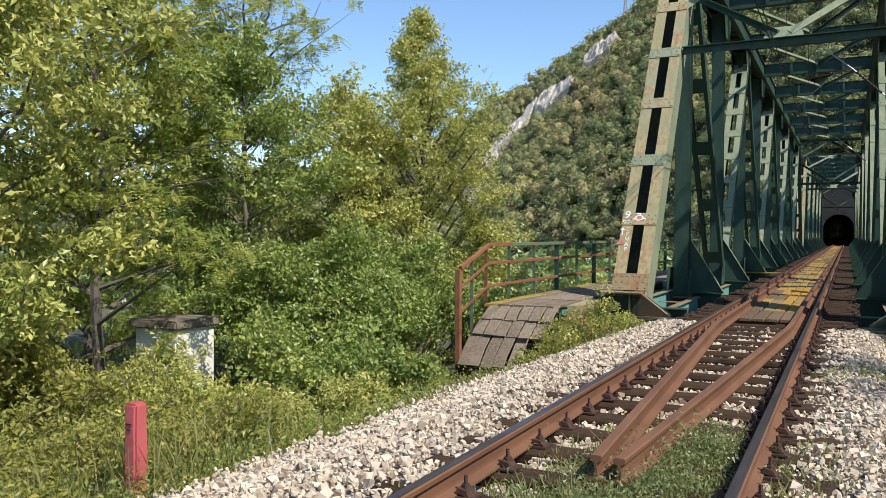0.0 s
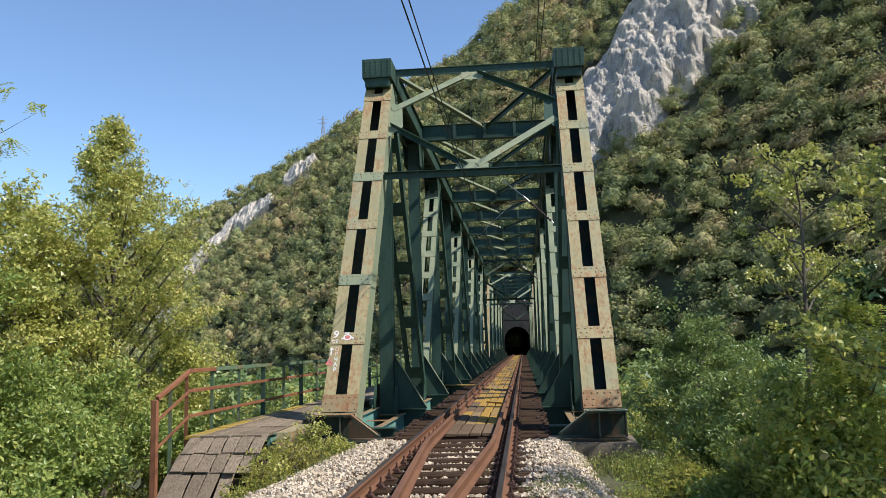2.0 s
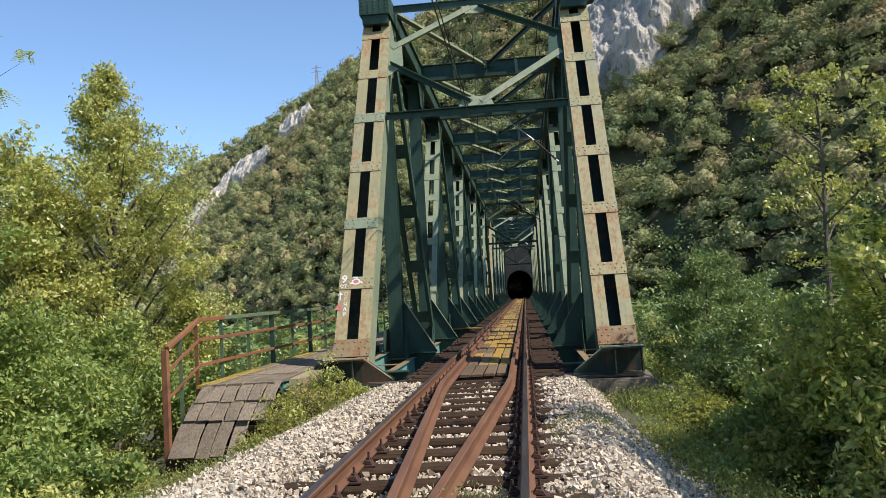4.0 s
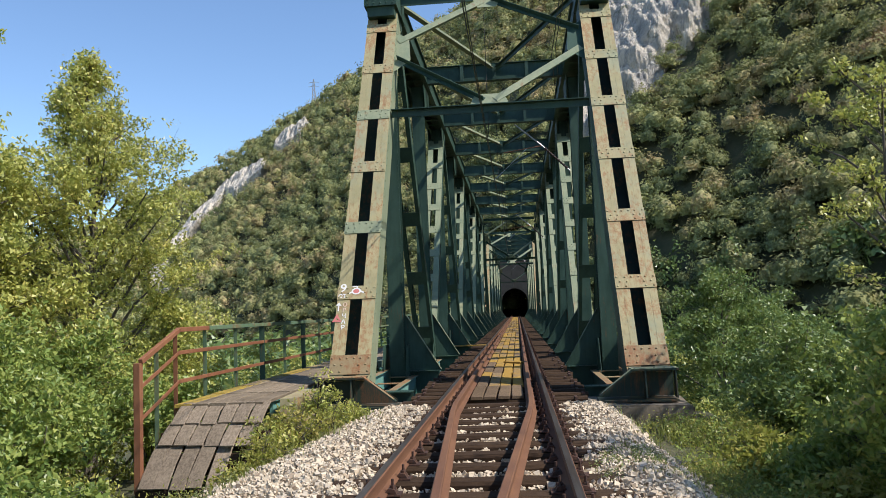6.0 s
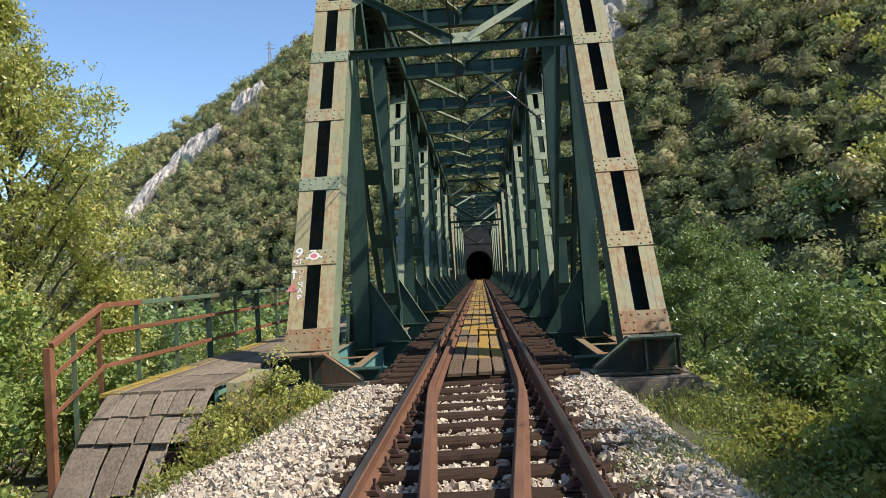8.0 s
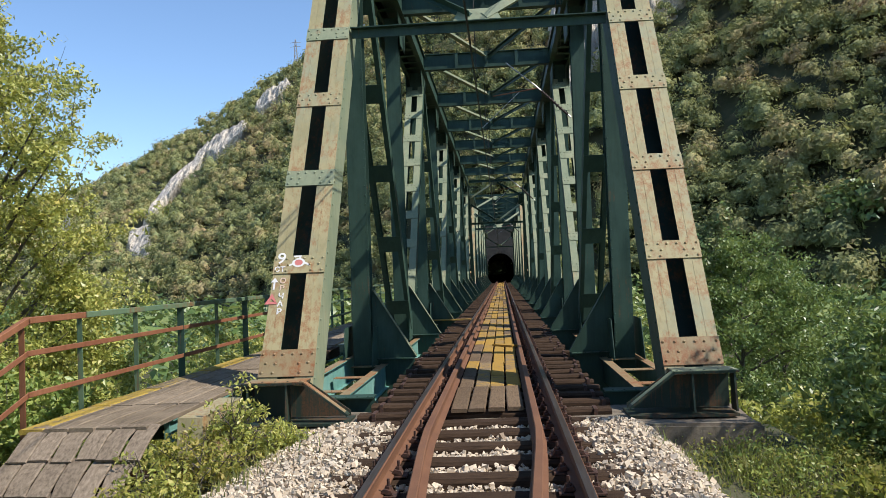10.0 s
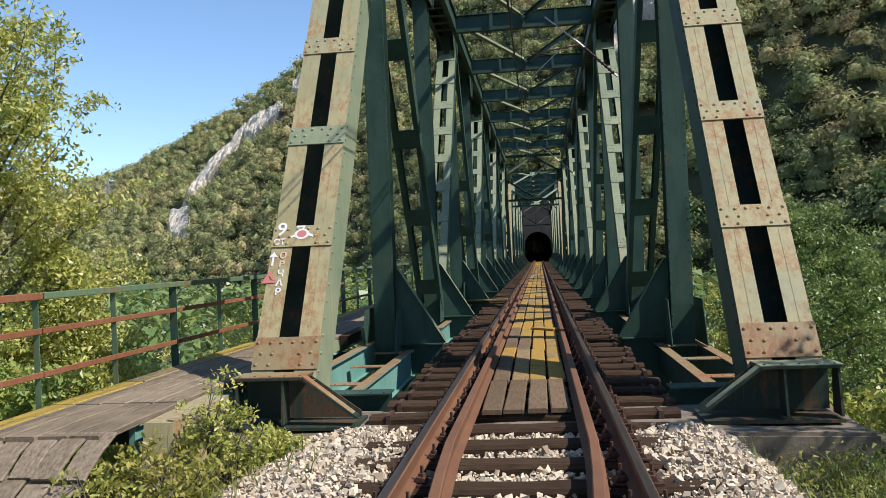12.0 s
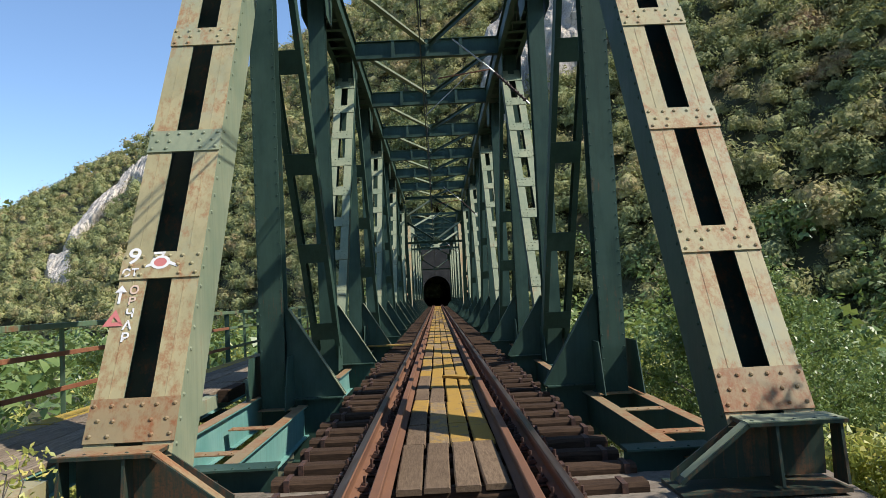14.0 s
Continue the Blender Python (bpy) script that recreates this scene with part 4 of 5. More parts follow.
for y, z in ((-5.5, -0.86), (-5.1, -0.48), (-4.76, -0.24)):
    bm = bmesh.new()
    block(bm, (XO - 0.02, y - 0.07, z - 0.1), (XI + 0.18, y + 0.07, z + 0.16))
    part("support_timber", bm, M_SLEEPER, WALK)
bm = bmesh.new()
prism(bm, [(-3.12, -4.05, -0.35), (-3.12, -3.95, 0.25), (-3.12, -2.75, 0.27), (-3.12, -2.75, -0.35)], (0.26, 0, 0))
part("end_plate", bm, M_FADED, WALK, "bleached olive steel end box")

FENCE = thing("walkway_railing", (XO, -3, 0.1), "rusty steel railing with flaking green paint", "railing")


def bar(name, a, b, w, h, mat, label="", parent=None):
    bm = bmesh.new()
    slab(bm, a, b, (0, 0, 1) if abs(Vector(b)[2] - Vector(a)[2]) < abs(Vector(b)[1] - Vector(a)[1]) else SX, (-h / 2, h / 2), (-w / 2, w / 2))
    bmesh.ops.bevel(bm, geom=bm.edges[:], offset=0.005, segments=1, affect="EDGES")
    return part(name, bm, mat, parent or FENCE, label)


XR = XO - 0.03
POST_Y = [-4.9, -4.3, -3.22, -1.86, -0.4] + [1.05 + 1.48 * i for i in range(36)]


def rail_height(y):
    return 1.31 + min(0.0, (y + 4.3) * 0.33)


bar("corner_post", (XR, -5.45, -0.75), (XR, -5.45, rail_height(-5.45) - 0.02), 0.09, 0.09, M_REDLEAD, "rust-red corner post")
for i, y in enumerate(POST_Y):
    mat = M_REDLEAD if i == 1 else M_GREEN if i % 2 == 0 and i > 3 else M_RAILING
    w = 0.10 if mat is M_GREEN else 0.06
    bm = bmesh.new()
    z0, z1 = 0.1 if y > -4 else -0.35 if y < -4.5 else -0.1, float(rail_height(y)) - 0.03
    prism(bm, [(XR - w / 2, y - w / 2, z0), (XR + w / 2, y - w / 2, z0), (XR + w / 2, y - w / 2 + 0.008, z0), (XR - w / 2 + 0.008, y - w / 2 + 0.008, z0), (XR - w / 2 + 0.008, y + w / 2, z0), (XR - w / 2, y + w / 2, z0)], (0, 0, z1 - z0))
    part("post", bm, mat, FENCE)
for j, (dz, h) in enumerate(((0.0, 0.066), (-0.33, 0.058), (-0.74, 0.058))):
    nm = "top_rail" if j == 0 else "middle_rail"
    pts = [-5.45, -4.3, -3.22, -0.4, 2.53, 8.45, 14.37, 24.7, 34.6, 44.2, 53.7]
    for k, (ya, yb) in enumerate(zip(pts, pts[1:])):
        mat = M_REDLEAD if k < 2 or (k < 5 and j > 0) else M_RAILING
        bar(nm, (XR + 0.035, ya, rail_height(ya) + dz), (XR + 0.035, yb + 0.02, rail_height(yb) + dz), 0.06 if j == 0 else 0.012, h, mat)

# ---- overhead line ----


def wire(name, pts, r, label):
    bm = bmesh.new()
    tube(bm, pts, [r] * len(pts), 5)
    return tagged(part(name, bm, M_WIRE), label, "cable", "overhead wires")


wire("contact_wire", [(-0.13, -40, 5.32), (-0.13, 0, 5.3), (-0.08, 60, 5.3), (-0.1, 118, 5.2), (0, 125, 4.6)], 0.010, "thin dark copper contact wire over the track")
wire("messenger_wire", [(-0.12, -40, 6.3), (-0.13, -12, 5.62), (-0.13, 0, 5.46), (-0.08, 60, 5.46), (-0.1, 118, 5.4)], 0.009, "thin dark messenger wire over the track")
wire("feeder_wire", [(1.9, -40, 9.6), (1.6, -8, 8.0), (1.45, 2.9, 7.3), (1.9, 8.7, 7.2)], 0.009, "thin dark feeder wire slanting to the truss")
wire("feeder_wire", [(2.1, -40, 9.9), (1.75, -8, 8.2), (1.55, 2.9, 7.5), (2.0, 8.7, 7.4)], 0.009, "thin dark feeder wire slanting to the truss")


def cantilever(k):
    y = Y0 + P * k + (0.6 if k > NP else 0) - 0.3
    arm = thing("catenary_bracket", (2.1, y, 6.6), "thin steel catenary bracket with brown porcelain insulators", "bracket", "catenary brackets")
    bm = bmesh.new()
    tube(bm, [(2.15, y, 5.5), (1.3, y, 6.35), (0.55, y, 7.0)], [0.022, 0.02, 0.018], 6)
    part("strut", bm, M_PYLON, arm)
    bm = bmesh.new()
    tube(bm, [(0.2, y, 6.15), (1.35, y, 6.3)], [0.016, 0.016], 6)
    part("registration_arm", bm, M_REDLEAD, arm)
    bm = bmesh.new()
    for i in range(9):
        p = Vector((2.05, y, 5.6)).lerp(Vector((1.45, y, 6.2)), i / 8)
        d = Vector((-0.6, 0, 0.6)).normalized()
        tube(bm, [p - d * 0.02, p, p + d * 0.02], [0.03, 0.055, 0.03], 8)
    tube(bm, [(2.08, y, 5.57), (1.42, y, 6.23)], [0.028, 0.028], 6)
    part("insulator", bm, M_INSUL, arm)
    bm = bmesh.new()
    tube(bm, [(0.9, y, 6.25), (-0.13, y, 5.33)], [0.010, 0.010], 5)
    part("steady_arm", bm, M_PYLON, arm)


for k in (2, 6, 12):
    cantilever(k)
for k in (1, 3, 4, 5, 7, 8):
    bm = bmesh.new()
    y = Y0 + P * k + 0.2
    tube(bm, [(-0.1, y, 5.47), (-0.1, y, 8.49)], [0.008, 0.008], 5)
    tagged(part("dropper", bm, M_WIRE), "thin wire hanger below a strut", "cable", "wire hangers")

# ---- painted marks on the end post ----
FACE_N = Vector((0, -0.8556, 0.5176))
FACE_A = Vector((0, 0.5176, 0.8556))


def on_face(x, z, lift):
    p = post_at(z, x=x) + FACE_N * lift
    return Matrix((Vector((1, 0, 0)), FACE_A, FACE_N)).transposed().to_4x4(), p


MARKS = thing("trail_mark", post_at(1.81, x=-2.6) + FACE_N * 0.03, "hand-painted white hiking mark with arrow and lettering on steel", "painted sign")


def letters(text, x, z, size, mat, lift, name="lettering", turn=0.0):
    cu = bpy.data.curves.new(name, "FONT")
    cu.body, cu.size, cu.align_x, cu.align_y, cu.offset = text, size, "CENTER", "CENTER", 0.003
    ob = new(name, cu)
    bpy.context.view_layer.update()
    me = bpy.data.meshes.new_from_object(ob.evaluated_get(bpy.context.evaluated_depsgraph_get()))
    bpy.data.objects.remove(ob)
    me.materials.clear()
    me.materials.append(mat)
    ob = new(name, me)
    m, p = on_face(x, z, lift)
    ob.parent = MARKS
    ob.matrix_basis = Matrix.Translation(p - ORIGIN[MARKS.name]) @ m @ pose(0, 0, 0, 0, 0, turn)


def flat_shape(name, polys, x, z, mat, lift):
    m, p = on_face(x, z, lift)
    bm = bmesh.new()
    for poly in polys:
        bm.faces.new([bm.verts.new(p + m.to_3x3() @ Vector((a, b, 0))) for a, b in poly])
    part(name, bm, mat, MARKS)


letters("9", -2.655, 1.885, 0.235, M_WHITE, 0.026, "digit", -4)
letters("СТ.", -2.65, 1.745, 0.105, M_WHITE, 0.0265)
ring = [[(math.cos(a) * r, math.sin(a) * r * 0.82) for a, r in ((t0, 0.085), (t1, 0.085), (t1, 0.055), (t0, 0.055))] for t0, t1 in [(i * math.tau / 20, (i + 1) * math.tau / 20) for i in range(20)]]
flat_shape("ring", ring, -2.42, 1.83, M_WHITE, 0.0255)
flat_shape("dot", [[(math.cos(i * math.tau / 16) * 0.056, math.sin(i * math.tau / 16) * 0.046) for i in range(16)]], -2.42, 1.83, M_PINK, 0.0245)
for tail in ([(0.07, -0.02), (0.15, -0.055), (0.16, -0.03), (0.08, 0.01)], [(-0.07, 0.0), (-0.13, -0.03), (-0.12, -0.05), (-0.06, -0.03)], [(-0.07, 0.11), (0.03, 0.11), (0.03, 0.085), (-0.07, 0.085)], [(0.005, 0.09), (0.03, 0.09), (0.02, 0.065), (-0.005, 0.065)]):
    flat_shape("tail", [tail], -2.42, 1.83, M_WHITE, 0.026)
flat_shape("arrow", [[(-0.012, -0.09), (0.012, -0.09), (0.012, 0.03), (-0.012, 0.03)], [(-0.05, 0.02), (0.05, 0.02), (0.0, 0.09)]], -2.71, 1.57, M_WHITE, 0.0145)
flat_shape("triangle", [[(-0.085, -0.06), (-0.03, -0.06), (-0.005, 0.02), (0.0, 0.10)], [(-0.03, -0.06), (0.085, -0.06), (0.06, -0.025), (-0.02, -0.025)], [(0.085, -0.06), (0.0, 0.10), (-0.005, 0.03), (0.045, -0.03)]], -2.72, 1.36, M_PINK, 0.0145)
for i, ch in enumerate("ОВЧАР"):
    letters(ch, -2.60, 1.60 - 0.097 * i, 0.112, M_PEACH if i < 2 else M_WHITE, 0.0148, "letter")

# ---- cliffs and hill forest ----


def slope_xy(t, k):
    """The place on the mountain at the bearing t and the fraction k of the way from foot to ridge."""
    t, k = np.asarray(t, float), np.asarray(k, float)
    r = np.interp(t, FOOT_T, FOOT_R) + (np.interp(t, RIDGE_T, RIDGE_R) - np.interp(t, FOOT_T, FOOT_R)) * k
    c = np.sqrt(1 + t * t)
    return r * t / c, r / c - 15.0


# bearing, height on the slope, half widths, lean, depth of each outcrop, placed to fit the camera's view
CLIFFS = [
    (-0.408, 0.615, 0.052, 0.065, 3.3, 12.0),
    (-0.346, 0.72, 0.030, 0.07, 1.2, 12.0),
    (-0.284, 0.85, 0.025, 0.07, 1.0, 13.0),
    (-0.466, 0.31, 0.018, 0.11, 0.0, 9.0),
    (0.125, 0.40, 0.058, 0.125, 1.2, 9.0),
    (0.20, 0.51, 0.078, 0.20, 1.0, 12.0),
    (0.285, 0.57, 0.07, 0.18, 0.6, 11.0),
]


def cliff_mask(t, k, c):
    t0, k0, wt, wk, lean, _ = c
    du = (t - t0) / wt
    dv = (k - k0 - (t - t0) * lean) / wk
    return 1 - du ** 4 - dv * dv


def build_cliffs():
    for n, c in enumerate(CLIFFS):
        t0, k0, wt, wk, lean, depth = c
        span = wk * 1.25 + abs(lean) * wt * 1.2
        g = 150 if t0 > 0 else 84
        T, K = np.meshgrid(np.linspace(t0 - wt * 1.2, t0 + wt * 1.2, g), np.linspace(k0 - span, k0 + span, g))
        X, Y = slope_xy(T, K)
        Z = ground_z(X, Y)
        m = cliff_mask(T, K, c) + fbm(X, Z * 1.3, 14, 4, n) * 1.5
        rid = 1 - 2 * np.abs(fbm(X * 1.3, Z * 0.5, 11, 5, n + 5.0))
        rough = fbm(X * 2, Z * 1.2, 6, 5, n + 2.0)
        d = np.clip(m, -0.5, 0.6) * depth * 1.2 + np.where(m > 0, (rid - 0.6) * depth * 0.28 + rough * depth * 0.55, 0)
        ox, oy = -X / np.hypot(X, Y + 15), -(Y + 15) / np.hypot(X, Y + 15)
        V = np.stack([X + ox * d * 0.8, Y + oy * d * 0.8, Z + d * 0.45 - 0.5], -1).reshape(-1, 3)
        i = np.arange(g * g).reshape(g, g)
        f = np.stack([i[:-1, :-1], i[:-1, 1:], i[1:, 1:], i[1:, :-1]], -1).reshape(-1, 4)
        keep = (m[:-1, :-1] > -0.35).ravel()
        tagged(sheet("rock_outcrop", V, f[keep], M_CLIFF), "pale grey limestone cliff rising out of the forest", "rock", "cliffs on the mountain")


build_cliffs()


def leaf_mesh(name, P, size, mat, parent=None, up=0.35, out=None, slim=0.5, whole=False):
    """Many small leaves at the points P; out: directions that the leaves face."""
    n = len(P)
    N = rng.normal(0, 1, (n, 3))
    N /= np.linalg.norm(N, axis=1)[:, None]
    if out is not None:
        N = N * 0.6 + out
    N[:, 2] += up
    N /= np.linalg.norm(N, axis=1)[:, None]
    A = rng.normal(0, 1, (n, 3))
    A -= (A * N).sum(1)[:, None] * N
    A /= np.linalg.norm(A, axis=1)[:, None]
    B = np.cross(N, A)
    s = (np.asarray(size) * rng.uniform(0.65, 1.35, n))[:, None]
    if whole:
        fold = N * s * rng.uniform(-0.05, 0.25, n)[:, None]
        V = np.stack([P - A * s, P + B * s * slim + fold - A * s * 0.15, P + A * s, P - B * s * slim + fold - A * s * 0.15], 1)
        return sheet(name, V.reshape(-1, 3), np.arange(4 * n).reshape(n, 4), mat, parent)
    V = np.stack([P - A * s * 0.8 - B * s * slim, P - A * s * 0.8 * rng.uniform(0.3, 1, n)[:, None] + B * s * slim, P + A * s], 1)
    F = np.arange(3 * n).reshape(n, 3)
    return sheet(name, V.reshape(-1, 3), F, mat, parent)


def clumped(A, B, w, leaves, spread, tuft, per=15):
    """Leaf places gathered in tufts along the twigs from A to B, chosen by the weights w."""
    n = max(1, leaves // per)
    k = rng.choice(len(A), n, p=w / w.sum())
    t = rng.random(n)[:, None]
    C = A[k] * (1 - t) + B[k] * t + np.clip(rng.normal(0, 1, (n, 3)), -1.3, 1.3) * spread * np.array([1, 1, 0.8])
    return np.repeat(C, per, 0) + np.clip(rng.normal(0, 1, (n * per, 3)), -1.8, 1.8) * tuft * np.array([1, 1, 0.6])


def build_forest():
    """Crowns of the far woods, each a lumpy heart roughened by many leaf sprays."""
    pts = []
    for t0, t1, k0, k1, gap in ((-1.3, -0.95, 0.0, 1.06, 10.0), (-0.95, -0.62, 0.0, 1.06, 8.0), (-0.62, -0.12, 0.0, 1.06, 4.6), (-0.12, 0.08, 0.0, 1.05, 3.6), (0.08, 0.56, 0.0, 0.85, 2.95), (0.56, 0.6, 0.0, 0.85, 5.0), (0.6, 1.0, 0.0, 0.8, 7.0), (1.0, 2.2, 0.0, 0.9, 10.0)):
        tm = (t0 + t1) / 2
        x0, y0 = slope_xy(np.array([t0, t1, tm, tm]), np.array([0.5, 0.5, k0, k1]))
        area = math.hypot(x0[1] - x0[0], y0[1] - y0[0]) * math.hypot(x0[3] - x0[2], y0[3] - y0[2])
        n = int(area / gap ** 2 * 1.15)
        pts.append(np.stack([rng.uniform(t0, t1, n), rng.uniform(k0, k1, n)], 1))
    q = np.concatenate(pts)
    x, y = slope_xy(q[:, 0], q[:, 1])
    ok = ~((np.abs(x) < 9) & (y < 128))
    for c in CLIFFS:
        ok &= ~(cliff_mask(q[:, 0], q[:, 1], c) + fbm(x, ground_z(x, y) * 1.3, 14, 4, CLIFFS.index(c)) * 1.5 > rng.uniform(-0.25, 0.35, len(x)))
        if c[0] < 0:
            ok &= cliff_mask(q[:, 0], q[:, 1] + 0.035, c) < 0.1
    x, y = x[ok], y[ok]
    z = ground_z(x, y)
    n = len(x)
    dist = np.hypot(x, y + 15)
    side = np.abs(x / (y + 15)) > 0.64
    near = (dist < 250) & ~side
    R = np.where(side, 3.6, np.where(near, 1.95, 2.6)) * np.clip(rng.lognormal(0, 0.30, n), 0.55, 1.8)
    H = R * rng.uniform(0.8, 1.25, n)

    def lumps(d, i):
        return 1 + 0.85 * fbm(d[..., 0] * 2 + i * 3.1, d[..., 1] * 2 + d[..., 2] * 2, 1.0, 3)

    def place(d, i, rr):
        return np.stack([x[i] + d[..., 0] * R[i] * rr, y[i] + d[..., 1] * R[i] * rr, z[i] + H[i] * (0.9 + d[..., 2] * rr) + 0.8], -1)
    m = np.where(side, 30, np.where(near, 205, np.where(dist < 420, 82, 48)))
    idx = np.repeat(np.arange(n), m)
    d = rng.normal(0, 1, (len(idx), 3))
    d[:, 2] = np.abs(d[:, 2]) * 0.9 - 0.3
    d[:, 1] = np.where(side[idx], d[:, 1], d[:, 1] - 0.35)
    d /= np.linalg.norm(d, axis=1)[:, None]
    C = place(d, idx, lumps(d, idx) * rng.uniform(0.55, 1.12, len(idx)))
    size = R[idx] * np.where(side, 0.42, np.where(near, 0.125, np.where(dist < 420, 0.15, 0.19)))[idx]
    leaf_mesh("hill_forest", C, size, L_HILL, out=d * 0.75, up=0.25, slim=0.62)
    # dense hearts of the crowns, open underneath and behind
    hv, hf, base = [], [], 0
    for far in (False, True):
        bm = bmesh.new()
        bmesh.ops.create_icosphere(bm, subdivisions=1 if far else 2, radius=1.0)
        sv = np.array([w.co[:] for w in bm.verts])
        sf = np.array([[w.index for w in f.verts] for f in bm.faces if f.calc_center_median().z > -0.45 and f.calc_center_median().y < 0.6])
        bm.free()
        i = np.arange(n)[~side & (near != far)]
        d = np.repeat(sv[None], len(i), 0)
        k = np.repeat(i[:, None], len(sv), 1)
        hv.append(place(d, k, lumps(d, k) * 0.6).reshape(-1, 3))
        hf.append((sf[None] + (np.arange(len(i)) * len(sv))[:, None, None] + base).reshape(-1, 3))
        base += len(hv[-1])
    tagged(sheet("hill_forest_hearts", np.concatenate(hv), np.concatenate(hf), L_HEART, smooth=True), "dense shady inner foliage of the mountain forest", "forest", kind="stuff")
    tagged(bpy.data.objects["hill_forest"], "dense mixed forest turning yellow on the steep mountain", "forest", kind="stuff")


build_forest()

# ---- near trees and bushes ----


def tree(name, x, y, height, radius, mat, label, leaves=9000, size=0.075, shape="oval", limbs=26, bare=0.12, lean=(0, 0), slim=0.5, airy=0.20, category="tree", droop=0.0):
    z0 = float(ground_z(x, y)) - 0.1
    ob = thing(name, (x, y, z0), label, category)
    r = random.Random(int(1000 * abs(x * 7.13 + y)))
    top = Vector((x + lean[0], y + lean[1], z0 + height))
    base = Vector((x, y, z0))
    n = 8
    spine = [base.lerp(top, i / n) + Vector((r.uniform(-1, 1), r.uniform(-1, 1), 0)) * 0.05 * height * 0.25 * (0 < i) for i in range(n + 1)]
    rad = 0.011 * height
    bm = bmesh.new()
    tube(bm, spine, [rad * (1 - 0.93 * i / n) + 0.006 for i in range(n + 1)], 7)
    trunk = part("trunk", bm, M_BARK, ob)
    pts = []

    def profile(f):
        if shape == "column":
            return max(0.05, min(1.0, 1.3 * (1 - f) ** 0.9)) * (0.55 + 0.45 * min(1, f / 0.25))
        if shape == "wide":
            return max(0.15, math.sin(math.pi * min(1, 0.25 + 0.72 * f)) ** 0.7)
        return max(0.1, math.sin(math.pi * (0.12 + 0.83 * f)) ** 0.8)
    bl = bmesh.new()
    for i in range(limbs):
        f = bare + (1 - bare) * ((i + r.random()) / limbs) ** 0.9
        p = f * n
        s = spine[min(int(p), n - 1)].lerp(spine[min(int(p), n - 1) + 1], p - min(int(p), n - 1))
        a = i * 2.4 + r.uniform(-0.5, 0.5)
        L = radius * profile((f - bare) / (1 - bare)) * r.uniform(0.7, 1.15)
        rise = r.uniform(0.25, 0.8) + (0.6 if shape == "column" else 0) - droop
        d = Vector((math.cos(a), math.sin(a), rise))
        d.normalize()
        tip = s + d * L * (1.15 if shape == "column" else 1.0)
        mid = s.lerp(tip, 0.55) + Vector((r.uniform(-1, 1), r.uniform(-1, 1), 0.6)) * 0.07 * L
        tube(bl, [s, mid, tip], [rad * 0.42 * (1 - 0.6 * f) + 0.004, rad * 0.2 + 0.003, 0.003], 5)
        for j in range(5):
            u = 0.3 + 0.7 * (j + r.random()) / 5
            b = s.lerp(mid, u / 0.55) if u < 0.55 else mid.lerp(tip, (u - 0.55) / 0.45)
            e = b + (Vector((r.gauss(0, 1), r.gauss(0, 1), r.gauss(0.15 - droop, 0.7))).normalized() + d * 0.5) * L * 0.36 * r.uniform(0.5, 1.1)
            tube(bl, [b, e], [0.006, 0.002], 4)
            pts.append((b, e))
        pts.append((mid, tip))
    pts.append((spine[-2], spine[-1]))
    tagged(part("limb_work", bl, M_BARK, ob), kind="stuff")
    A = np.array([p[0] for p in pts])
    B = np.array([p[1] for p in pts])
    w = np.linalg.norm(B - A, axis=1) + 0.25
    sig = airy * (0.35 + 0.65 * min(1, radius / 2.2))
    C = clumped(A, B, w, int(leaves * 1.5), sig, size * 1.5)
    C = C[C[:, 2] > z0 + 0.03]
    leaf_mesh("crown", C, size * 0.80, mat, ob, up=0.35, slim=slim, whole=y < -3)
    return ob


def frond_tree(name, x, y, height, radius, label, fronds=840, lean=(0, 0), mat=None, limbs=20, category="tree", bare=0.15):
    """A locust: feathery fronds of paired leaflets on sparse limbs."""
    ob = tree(name, x, y, height, radius, mat or L_LOCUST, label, leaves=int(fronds * 1.2), size=0.05, shape="wide", limbs=limbs, bare=bare, lean=lean, airy=0.28, category=category)
    crown = [c for c in ob.children if c.name.startswith("crown")][0]
    co = np.array([v.co for v in crown.data.vertices])[::4] + np.array(ORIGIN[ob.name])
    P0 = co[rng.choice(len(co), fronds)]
    D = rng.normal(0, 1, (fronds, 3))
    D[:, 2] = D[:, 2] * 0.4 - 0.15
    D /= np.linalg.norm(D, axis=1)[:, None]
    S = np.cross(D, np.array([0, 0, 1.0]))
    S /= np.linalg.norm(S, axis=1)[:, None] + 1e-6
    U = np.cross(S, D)
    L = rng.uniform(0.16, 0.30, fronds)
    out = []
    for j in range(6):
        for h in (-1, 1):
            u = (0.12 + 0.88 * j / 5)
            b = P0 + D * (L * u)[:, None] - np.array([0, 0, 1.0]) * (0.25 * L * u * u)[:, None]
            q, w = (0.055 * (1.15 - 0.35 * u)), 0.021
            a = S * h + D * 0.3
            out.append(np.stack([b, b + a * q * 0.5 + D * w, b + a * q + U * 0.008, b + a * q * 0.5 - D * w], 1))
    V = np.concatenate(out).reshape(-1, 3)
    sheet("fronds", V, np.arange(len(V)).reshape(-1, 4), mat or L_LOCUST, ob)
    return ob


